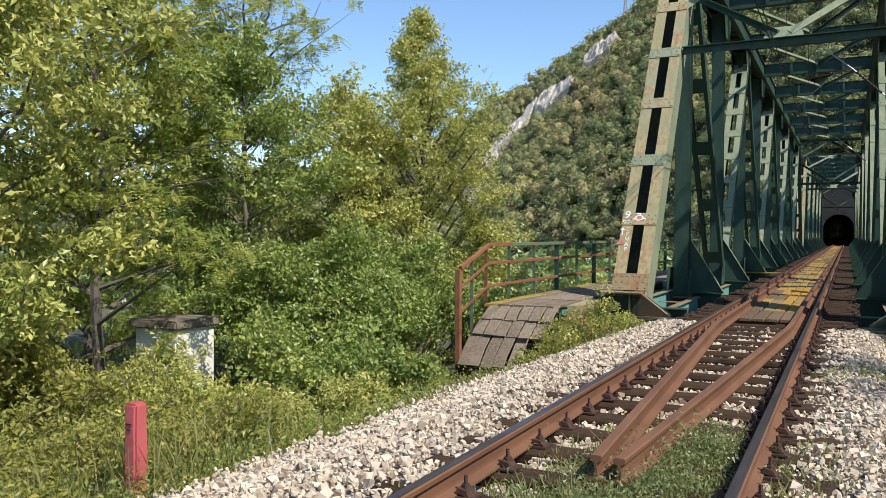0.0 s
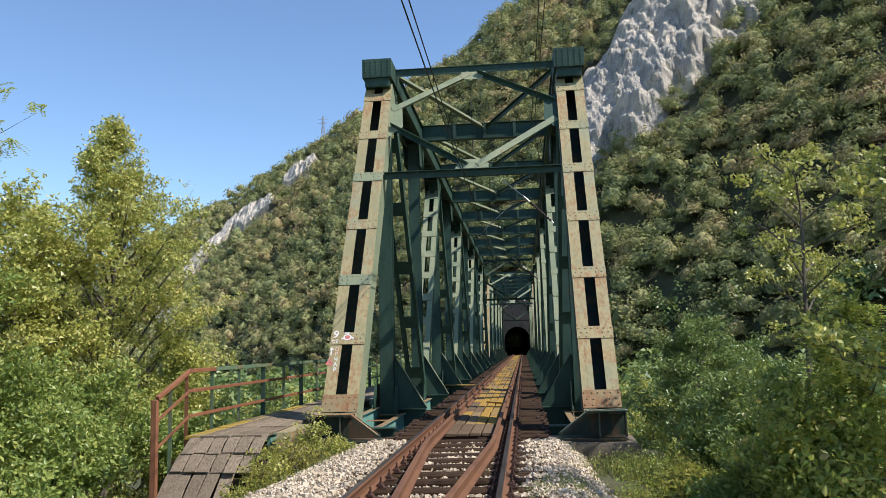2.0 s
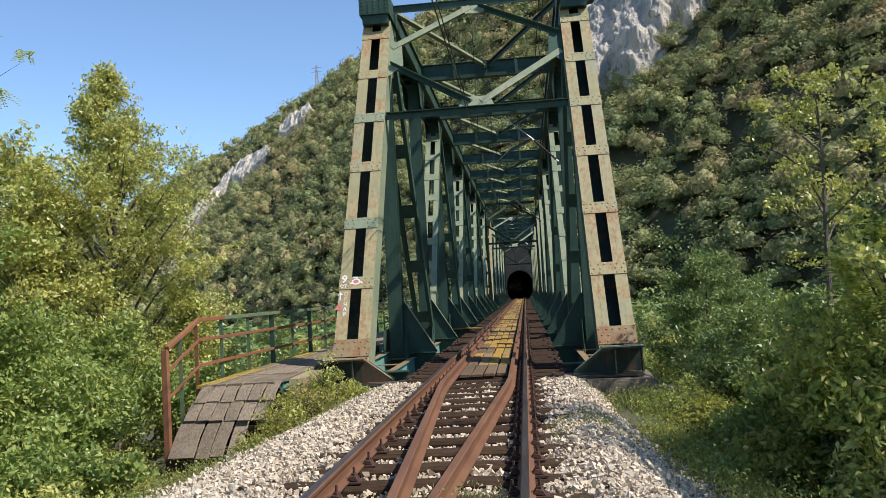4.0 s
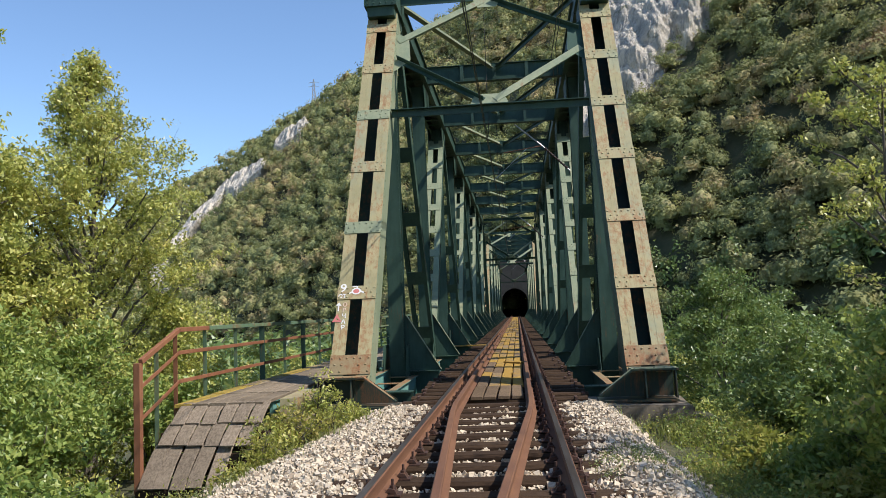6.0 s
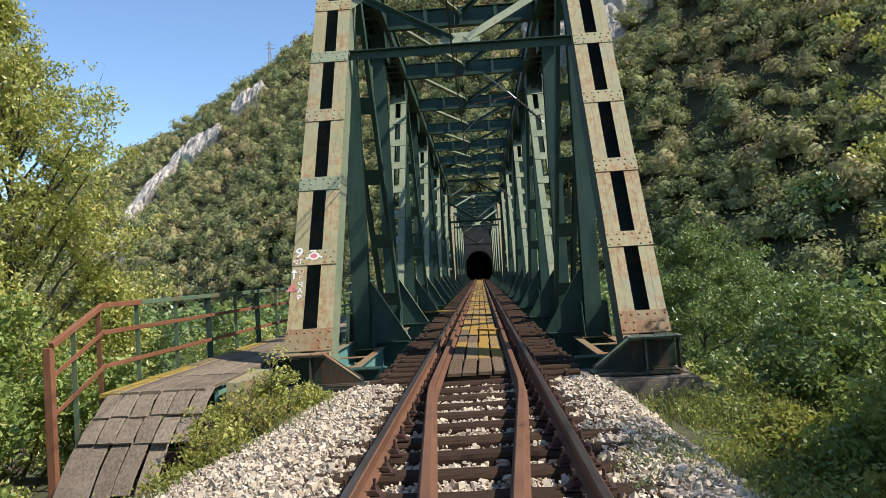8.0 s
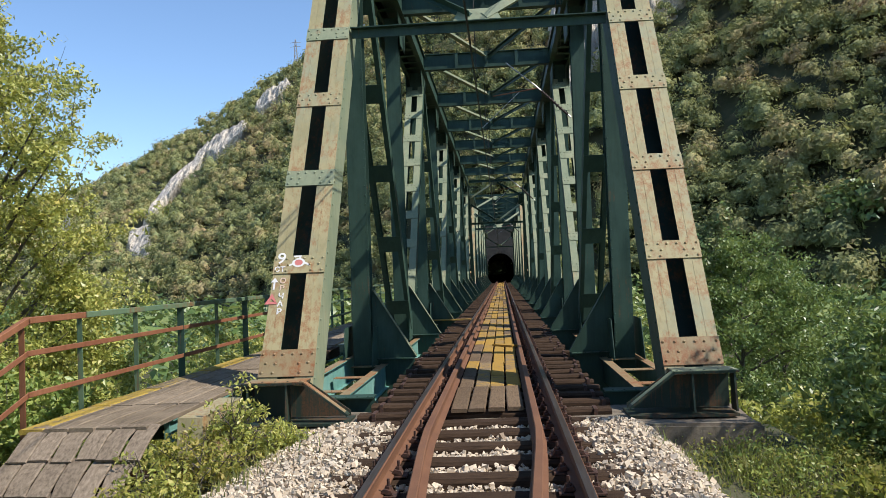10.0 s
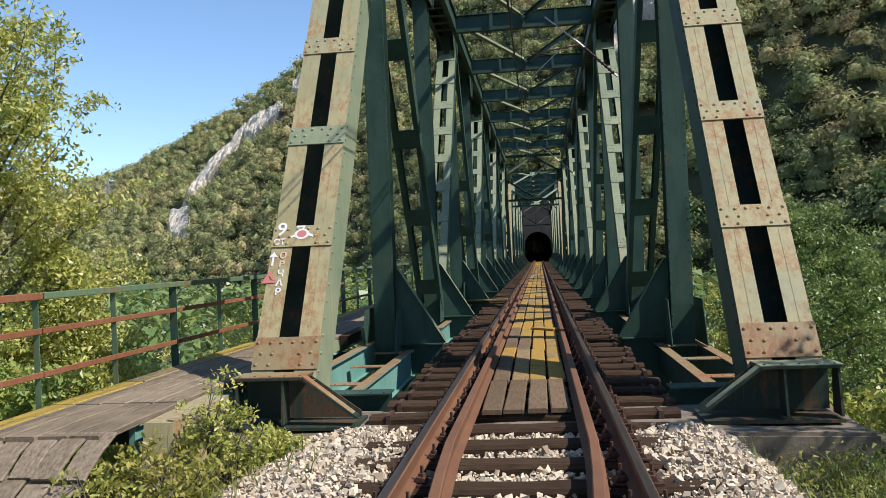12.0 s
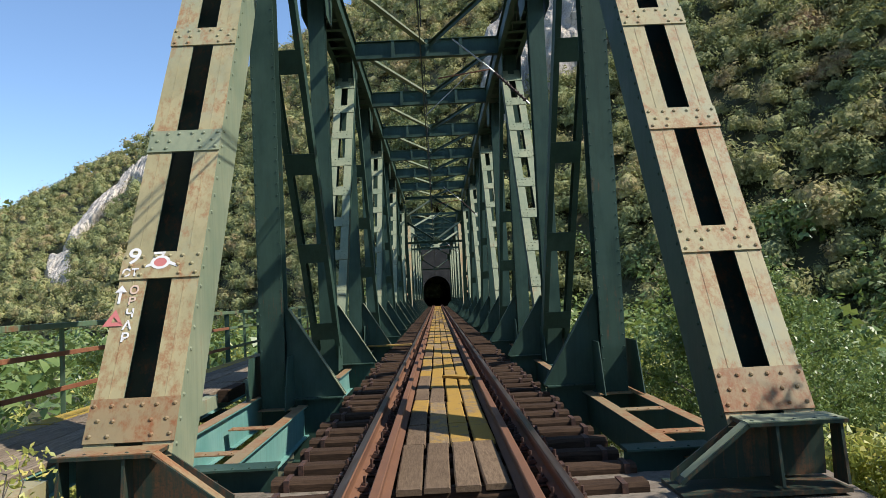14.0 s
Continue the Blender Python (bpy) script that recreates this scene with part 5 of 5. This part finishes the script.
def bush(x, y, height, radius, mat, label, leaves=3500, size=0.06, stems=9, slim=0.5, spread=0.17, category="bush"):
    z0 = float(ground_z(x, y)) - 0.05
    ob = thing("bush", (x, y, z0), label, category)
    r = random.Random(int(1000 * abs(x * 3.7 + y * 1.3)))
    bm = bmesh.new()
    seg = []
    for i in range(stems):
        a = i * 2.4 + r.uniform(-0.4, 0.4)
        q = r.uniform(0.25, 1.0)
        tip = Vector((x + math.cos(a) * radius * q, y + math.sin(a) * radius * q, z0 + height * (1 - 0.35 * q) * r.uniform(0.75, 1.1)))
        mid = Vector((x, y, z0)).lerp(tip, 0.5) + Vector((r.uniform(-0.1, 0.1), r.uniform(-0.1, 0.1), 0.12 * height))
        tube(bm, [(x + math.cos(a) * 0.1, y + math.sin(a) * 0.1, z0), mid, tip], [0.014, 0.009, 0.003], 5)
        seg.append(((x, y, z0 + 0.1), mid, 0.7))
        seg.append((mid, tip, 1.4))
        for j in range(5):
            b = mid.lerp(tip, r.random())
            e = b + Vector((r.gauss(0, 1), r.gauss(0, 1), r.gauss(0.1, 0.7))).normalized() * radius * 0.45
            tube(bm, [b, e], [0.005, 0.002], 4)
            seg.append((b, e, 1.0))
    tagged(part("stem", bm, M_BARK, ob), kind="stuff")
    A, B, w = np.array([s[0] for s in seg]), np.array([s[1] for s in seg]), np.array([s[2] for s in seg])
    C = clumped(A, B, w, int(leaves * (1.25 if y < 0 else 1.5)), spread * min(1.2, radius), size * 1.5)
    C[:, 2] = np.maximum(C[:, 2], z0 + 0.06 + 0.1 * rng.random(len(C)))
    leaf_mesh("foliage", C, size * (0.82 if y < 5 else 0.95), mat, ob, up=0.4, slim=slim, whole=y < 0)
    return ob


# left of the track
tree("tree", -8.3, 0.2, 10.4, 3.3, L_YELLOW, "slender yellowing broadleaf tree with an airy pointed top", 44000, 0.058, "column", 84, 0.05, lean=(-0.2, 0.2), airy=0.13)
tree("tree", -7.0, 1.2, 5.6, 1.7, L_YELLOW, "slender yellow-green young tree with pointed top", 12000, 0.062, "column", 32, 0.08)
tree("tree", -10.6, 0.5, 8.0, 1.7, L_GREEN, "slender green broadleaf tree with an airy pointed top", 16000, 0.065, "column", 36, 0.08)
tree("tree", -9.3, -1.8, 6.2, 1.9, L_YELLOW, "dense yellow-green broadleaf tree", 17000, 0.065, "oval", 32, 0.05)
frond_tree("locust_tree", -11.3, -3.0, 9.2, 2.7, "tall locust tree with feathery browning leaves", 2400, limbs=26)
tree("tree", -9.8, -4.8, 6.6, 2.2, L_GREEN, "dense green broadleaf tree in the thicket", 18000, 0.065, "oval", 32, 0.04)
frond_tree("locust_tree", -9.9, -8.2, 9.8, 3.0, "tall bright locust tree with hanging feathery leaves", 4200, limbs=40, bare=0.05)
tree("tree", -11.5, -7.0, 9.5, 2.6, L_LOCUST, "dense tall yellow-green tree in the thicket", 20000, 0.07, "oval", 34, 0.04)
tree("tree", -9.0, -11.2, 8.8, 2.6, L_YELLOW, "dense tall yellow-green tree at the thicket edge", 34000, 0.066, "oval", 54, 0.04)
tree("tree", -13.5, -2.0, 8.0, 2.6, L_GREEN, "green broadleaf tree behind the thicket", 12000, 0.08, "oval", 28, 0.04)
tree("tree", -14.0, -9.5, 9.5, 3.0, L_GREEN, "tall green broadleaf tree behind the thicket", 12000, 0.09, "oval", 28, 0.04)
tree("tree", -13.0, 4.5, 8.0, 2.4, L_GREEN, "green broadleaf tree on the river bank", 9000, 0.09, "oval", 24, 0.04)
tree("tree", -11.5, 8.5, 9.2, 2.3, L_YELLOW, "yellow-green broadleaf tree on the river bank", 8000, 0.09, "oval", 24, 0.04)
for x, y, h, rad, mat, n in ((-7.3, -2.6, 2.9, 1.3, L_GREEN, 8500), (-7.9, -4.6, 3.4, 1.5, L_GREEN, 9000), (-6.6, -4.4, 2.3, 1.1, L_GREEN, 7000), (-7.0, -6.6, 2.6, 1.3, L_GREEN, 8000),
                             (-5.9, -6.3, 1.7, 0.9, L_GREEN, 6000), (-9.6, -5.4, 3.2, 1.5, L_GREEN, 8000), (-6.7, -8.7, 1.2, 0.9, L_YELLOW, 5500), (-8.3, -11.0, 2.6, 1.3, L_DRY, 7000),
                             (-6.3, 0.2, 2.6, 1.1, L_GREEN, 7500), (-6.2, -1.6, 2.2, 1.0, L_GREEN, 7000), (-7.6, 3.8, 4.2, 1.5, L_YELLOW, 7500), (-6.9, 6.8, 6.9, 1.7, L_YELLOW, 8000),
                             (-8.8, 7.5, 7.3, 1.9, L_YELLOW, 7500), (-7.6, 11.5, 9.6, 2.1, L_YELLOW, 7500), (-9.5, 14, 9.8, 2.3, L_YELLOW, 7000), (-7.4, 17, 9.9, 2.3, L_YELLOW, 6500), (-11, 19, 10.2, 2.6, L_YELLOW, 6000)):
    bush(x, y, h, rad, mat, "dense leafy bush on the embankment", n, 0.058 if y < 5 else 0.085, 11)
for x, y, h, rad in ((-4.9, -8.0, 0.75, 0.7), (-5.4, -9.3, 0.8, 0.7), (-5.0, -10.4, 0.85, 0.7), (-5.9, -10.6, 1.1, 0.8), (-4.9, -11.5, 0.75, 0.55), (-5.45, -12.0, 1.2, 0.8), (-6.4, -12.2, 1.7, 0.9), (-5.2, -13.2, 0.9, 0.7), (-6.2, -13.6, 1.5, 0.9), (-7.3, -12.9, 2.0, 1.1), (-4.5, -13.4, 0.5, 0.4), (-5.45, -5.2, 0.9, 0.6), (-7.7, -8.5, 1.95, 0.75), (-8.5, -8.3, 1.95, 0.7), (-7.2, -9.6, 2.1, 0.9), (-7.9, -10.2, 2.2, 1.0)):
    bush(x, y, h, rad, L_DRY if y < -10 else L_YELLOW, "low yellow-green weedy bush beside the ballast", 3600, 0.042, 12, 0.42, 0.2)
for x, y, h, rad, mat in ((-2.86, -5.3, 0.75, 0.36, L_DRY), (-2.72, -4.55, 0.95, 0.42, L_DRY), (-2.5, -3.85, 0.95, 0.36, L_YELLOW), (-3.0, -6.0, 0.5, 0.34, L_DRY), (-2.95, -4.9, 0.95, 0.34, L_YELLOW), (-2.15, -3.65, 0.55, 0.24, L_YELLOW)):
    bush(x, y, h, rad, mat, "small dry weedy bush at the foot of the bridge", 1500, 0.033, 14, 0.5, 0.26)
bush(-4.75, -6.15, 0.85, 0.4, L_GREEN, "broad-leaved vine beside the rusty railing", 420, 0.062, 8, 0.8)

# right of the track
frond_tree("locust_sapling", 5.0, -7.0, 4.3, 1.15, "young locust tree with bright feathery leaves", 1300, limbs=18)
tree("tree", 5.9, -9.6, 7.4, 2.1, L_YELLOW, "airy young tree with small bright leaves on thin twigs", 9500, 0.044, "oval", 34, 0.28, slim=0.65, airy=0.10)
tree("sapling", 5.5, -3.9, 5.9, 1.5, L_YELLOW, "thin sapling with sparse bright leaves", 2400, 0.042, "oval", 20, 0.45, slim=0.65, airy=0.10)
# out of view, added for the dappled shade on bank and ballast
tree("tree", 7.9, -9.2, 11.0, 2.3, L_GREEN, "unseen tall airy green tree added to shade the bank and ballast", 5500, 0.055, "oval", 30, 0.4)
frond_tree("locust_sapling", 9.6, -9.2, 7.8, 2.3, "tall young locust tree with feathery leaves", 2080, limbs=22)
tree("tree", 8.4, -5.0, 4.6, 1.6, L_GREEN, "young green broadleaf tree on the slope", 9000, 0.065, "oval", 26, 0.06)
tree("tree", 7.0, 11.5, 10.6, 2.8, L_DARK, "rounded dense green tree below the bridge", 22000, 0.08, "oval", 36, 0.25)
tree("tree", 9.8, 16.5, 9.8, 3.0, L_DARK, "rounded dense green tree below the bridge", 16000, 0.09, "oval", 32, 0.25)
for x, y, h, rad, mat, n in ((4.1, -5.9, 1.7, 0.8, L_GREEN, 5000), (4.9, -7.3, 2.3, 1.0, L_GREEN, 6500), (5.6, -4.6, 2.6, 1.1, L_GREEN, 6500), (4.4, -8.8, 1.9, 0.9, L_YELLOW, 5000), (4.3, -7.7, 2.9, 0.9, L_LOCUST, 6000), (4.6, -6.5, 3.6, 0.9, L_GREEN, 6000), (5.8, -9.8, 1.9, 1.0, L_GREEN, 5000), (6.6, -2.6, 2.9, 1.3, L_DARK, 7000),
                             (3.55, -7.1, 0.8, 0.5, L_DRY, 2500), (3.3, -5.0, 0.7, 0.45, L_DRY, 2200), (4.9, -1.8, 2.5, 0.9, L_DARK, 5000), (5.6, 1.8, 4.8, 1.0, L_YELLOW, 5500), (4.2, -3.4, 1.6, 0.7, L_DARK, 4500),
                             (7.4, 2.0, 5.3, 1.6, L_DARK, 7000), (9.2, 0.2, 4.9, 1.8, L_DARK, 7000), (9.8, 5.5, 7.4, 2.1, L_DARK, 7000), (12.5, 3.0, 6.6, 2.2, L_DARK, 7000), (13, 9, 8.9, 2.5, L_GREEN, 7000),
                             (5.9, 6.4, 8.2, 1.5, L_YELLOW, 6500), (16, 4, 7.6, 2.6, L_GREEN, 6500), (17, 13, 9.3, 3.0, L_DARK, 7000), (13, 18, 9.6, 2.9, L_DARK, 6500), (21, 18, 9.8, 3.2, L_DARK, 6500), (22, 8, 8.8, 3.0, L_DARK, 6000), (8.5, 22, 9.6, 2.8, L_DARK, 6000), (6.5, 19, 9.4, 2.2, L_YELLOW, 5500),
                             (10.2, -3.8, 4.0, 1.6, L_DARK, 6000), (12.0, -7.5, 5.4, 1.8, L_GREEN, 6000)):
    bush(x, y, h, rad, mat, "leafy bush on the slope below the track", n, 0.055 if y < 0 else 0.085, 11)


def build_valley_scrub():
    """Woods on the valley floor, too far to tell apart."""
    n = 900
    x, y = rng.uniform(-120, 90, n), rng.uniform(20, 150, n)
    ok = (np.abs(x) > 7.5) & ~((np.abs(x) < 14) & (y < 26)) & (np.hypot(x, y + 15) < np.interp(x / (y + 15), FOOT_T, FOOT_R) + 12) & ~((x > -18) & (x < 0) & (y < 24))
    x, y = x[ok], y[ok]
    n = len(x)
    z = ground_z(x, y)
    R = rng.uniform(1.6, 3.4, n)
    H = rng.uniform(2.5, 4.6, n)
    m = 95
    i = np.repeat(np.arange(n), m)
    d = rng.normal(0, 1, (n * m, 3))
    d[:, 2] = np.abs(d[:, 2]) - 0.35
    d /= np.linalg.norm(d, axis=1)[:, None]
    lump = 1 + 0.5 * fbm(d[:, 0] * 2 + i * 1.7, d[:, 1] * 2 + d[:, 2] * 2, 1.0, 2)
    rr = rng.uniform(0.6, 1.0, n * m) * lump
    C = np.stack([x[i] + d[:, 0] * R[i] * rr, y[i] + d[:, 1] * R[i] * rr, z[i] + H[i] * (1.0 + d[:, 2] * rr)], 1)
    leaf_mesh("valley_scrub", C, R[i] * 0.17, L_DARK, out=d, up=0.2, slim=0.7)
    tagged(bpy.data.objects["valley_scrub"], "green riverside scrub on the valley floor", "scrub", kind="stuff")


build_valley_scrub()


def build_grass():
    """Grass and weeds along the ballast, between the rails and on the banks."""
    spots = [(-3.3, -6.4, 0.3, 0.6, 1300, 0.11), (-2.6, -4.6, 0.4, 0.6, 700, 0.16), (0.28, -12.4, 0.32, 0.6, 6500, 0.115), (0.12, -13.2, 0.35, 0.4, 2600, 0.11), (0.2, -11.2, 0.3, 0.35, 1100, 0.09), (1.5, -7.7, 0.25, 0.4, 800, 0.06), (1.75, -6.9, 0.2, 0.25, 350, 0.06),
             (2.6, -4.2, 0.35, 0.6, 900, 0.16), (2.7, -5.45, 0.35, 0.8, 700, 0.14), (3.0, -8.0, 0.4, 1.6, 1000, 0.16), (-4.7, -12.2, 0.5, 1.0, 500, 0.55), (-5.4, -12.6, 0.7, 0.8, 500, 0.6), (-4.4, -10.0, 0.3, 1.0, 500, 0.2), (1.3, -11.5, 0.25, 0.8, 300, 0.06), (-3.9, -7.0, 0.3, 0.6, 900, 0.16)]
    P0, h = [], []
    for x, y, sx, sy, n, hh in spots:
        q = np.stack([rng.normal(x, sx, n), rng.normal(y, sy, n)], 1)
        P0.append(q)
        h.append(np.full(n, hh) * rng.uniform(0.5, 1.3, n))
    q, h = np.concatenate(P0), np.concatenate(h)
    keep = ~(np.abs(np.abs(q[:, 0]) - 0.7535) < 0.06)
    q, h = q[keep], h[keep]
    lo, hi = ballast_edge(q[:, 1])
    inb = (q[:, 0] > lo) & (q[:, 0] < hi)
    z = np.where(inb, ballast_z(q[:, 0]) - 0.03, cover_z(q[:, 0], q[:, 1]) - 0.02)
    n = len(q)
    a = rng.uniform(0, math.tau, n)
    side = np.stack([np.cos(a), np.sin(a), np.zeros(n)], 1)
    bend = np.stack([-np.sin(a), np.cos(a), np.zeros(n)], 1) * (rng.normal(0, 0.8, n) * h)[:, None]
    b = np.stack([q[:, 0], q[:, 1], z], 1)
    w = 0.004 + 0.006 * rng.random(n)[:, None]
    up = np.stack([np.zeros(n), np.zeros(n), h], 1)
    V = np.stack([b - side * w, b + side * w, b + up * 0.6 + bend * 0.4 + side * w * 0.7, b + up * 0.6 + bend * 0.4 - side * w * 0.7, b + up + bend + side * 0.001, b + up + bend - side * 0.001], 1)
    i = np.arange(n) * 6
    F = np.concatenate([np.stack([i, i + 1, i + 2, i + 3], 1), np.stack([i + 3, i + 2, i + 4, i + 5], 1)])
    tagged(sheet("grass", V.reshape(-1, 3), F, L_GRASS), "green and dry grass tufts beside and between the rails", "grass", kind="stuff")


build_grass()


def build_weeds():
    """Soft little weeds that creep over the ballast between the rails."""
    C = []
    for x, y, sx, sy, n, h in ((0.28, -12.4, 0.3, 0.55, 150, 0.15), (0.1, -13.2, 0.3, 0.35, 60, 0.13), (0.38, -11.6, 0.12, 0.25, 40, 0.2), (1.5, -7.6, 0.25, 0.4, 22, 0.07), (-3.4, -6.4, 0.3, 0.5, 50, 0.16), (-4.5, -12.9, 0.35, 0.5, 40, 0.3)):
        for q in range(n):
            cx, cy = rng.normal(x, sx), rng.normal(y, sy)
            z = float(ballast_z(cx)) if abs(cx) < 2.8 else float(ground_z(cx, cy))
            C.append(np.array([cx, cy, z]) + np.abs(rng.normal(0, 1, (46, 3))) * np.array([0, 0, h * 0.55]) + np.clip(rng.normal(0, 0.055, (46, 3)), -0.1, 0.1) * np.array([1, 1, 0.3]))
    C = np.concatenate(C)
    C = C[np.abs(np.abs(C[:, 0]) - 0.7535) > 0.06]
    leaf_mesh("weeds", C, 0.017, L_WEED, slim=0.4)
    tagged(bpy.data.objects["weeds"], "soft grey-green weeds growing over the ballast", "weeds", kind="stuff")


build_weeds()


def build_bank_weeds():
    """Leafy weeds and low brambles that cover the banks beside the ballast."""
    for name, mat, size, areas in (("bank_weeds", L_DRY, 0.021, ((2.1, 3.6, -14.0, -3.3, 420, 0.3), (3.2, 5.6, -14.5, -3.2, 300, 0.36), (-4.6, -3.2, -13.5, -6.0, 130, 0.22))),
                                   ("bank_brambles", L_GREEN, 0.027, ((2.4, 3.8, -14.5, -2.9, 230, 0.42), (3.4, 6.2, -14.5, -2.6, 300, 0.5), (-6.4, -3.7, -13.5, -6.2, 140, 0.3)))):
        C = []
        for x0, x1, y0, y1, n, h in areas:
            for q in range(n):
                cx, cy = rng.uniform(x0, x1), rng.uniform(y0, y1)
                lo, hi = ballast_edge(cy)
                if lo + 0.1 < cx < hi + 0.12:
                    continue
                k = rng.uniform(0.5, 1.25)
                tall = h * k * min(1.0, 0.35 + 0.5 * abs(abs(cx) - 2.3))
                P0 = rng.normal(0, 1, (56, 3)) * np.array([0.17 * k, 0.17 * k, 0.0])
                P0[:, 2] = np.abs(rng.normal(0, 0.5, 56)) * tall
                P0 += np.array([cx, cy, 0.0])
                P0[:, 2] += cover_z(P0[:, 0], P0[:, 1]) + 0.02
                C.append(P0)
        leaf_mesh(name, np.concatenate(C), size, mat, slim=0.5)
        tagged(bpy.data.objects[name], "tangled olive weeds covering the bank beside the ballast", "weeds", kind="stuff")


build_bank_weeds()

# ---- small things ----


def marker_post():
    ob = thing("marker_post", (-4.38, -12.3, -0.85), "faded red concrete marker post standing in weeds", "marker post")
    bm = bmesh.new()
    block(bm, (-4.455, -12.4, -0.95), (-4.305, -12.25, -0.02))
    bmesh.ops.bevel(bm, geom=bm.edges[:], offset=0.02, segments=2, affect="EDGES")
    bmesh.ops.subdivide_edges(bm, edges=bm.edges, cuts=3, use_grid_fill=True)
    for v in bm.verts:
        v.co += noise.noise_vector(v.co * 9) * 0.006
    part("shaft", bm, M_RED, ob)
    for z, w in ((-0.20, 0.07), (-0.25, 0.05), (-0.66, 0.08)):
        bm = bmesh.new()
        slab(bm, (-4.38 - w / 2, -12.408, z), (-4.38 + w / 2, -12.408, z), (0, 0, 1), (-0.006, 0.006), (-0.003, 0.003))
        part("worn_mark", bm, M_INSUL, ob, "worn dark lettering")


marker_post()


def concrete_stub():
    ob = thing("concrete_box", (-9.0, -7.3, -2.2), "peeling whitewashed concrete box with flat grey lid", "concrete box")
    bm = bmesh.new()
    block(bm, (-9.5, -7.8, -2.6), (-8.55, -6.9, -0.12))
    bmesh.ops.bevel(bm, geom=bm.edges[:], offset=0.03, segments=2, affect="EDGES")
    part("body", bm, M_WHITEWASH, ob)
    bm = bmesh.new()
    block(bm, (-9.58, -7.88, -0.11), (-8.47, -6.82, 0.04))
    bmesh.ops.bevel(bm, geom=bm.edges[:], offset=0.03, segments=2, affect="EDGES")
    part("lid", bm, M_CONCRETE, ob)


concrete_stub()


def pylon(t, k, height, label):
    x, y = (float(v) for v in slope_xy(t, k))
    z = float(ground_z(x, y)) - 1
    ob = thing("pylon", (x, y, z), label, "pylon", "pylons on the mountain")
    w = height * 0.07

    def leg(i, f):
        c = w * (1 - 0.85 * f)
        return Vector((x + (c if i in (1, 2) else -c), y + (c if i in (2, 3) else -c), z + f * height))
    for i in range(4):
        bm = bmesh.new()
        tube(bm, [leg(i, 0), leg(i, 1)], [0.22, 0.16], 4)
        part("leg", bm, M_PYLON, ob)
    bm = bmesh.new()
    for f in range(7):
        for i in range(4):
            tube(bm, [leg(i, f / 7), leg((i + 1) % 4, (f + 1) / 7)], [0.1, 0.1], 4)
    part("lattice", bm, M_PYLON, ob)
    for f in (0.78, 0.9):
        bm = bmesh.new()
        tube(bm, [(x - height * 0.16, y, z + f * height), (x, y, z + (f + 0.02) * height), (x + height * 0.16, y, z + f * height)], [0.1, 0.25, 0.1], 4)
        part("crossarm", bm, M_PYLON, ob)


pylon(-0.253, 0.985, 19, "grey lattice power pylon on the ridge")
pylon(-0.565, 0.44, 26, "grey lattice power pylon on the slope")
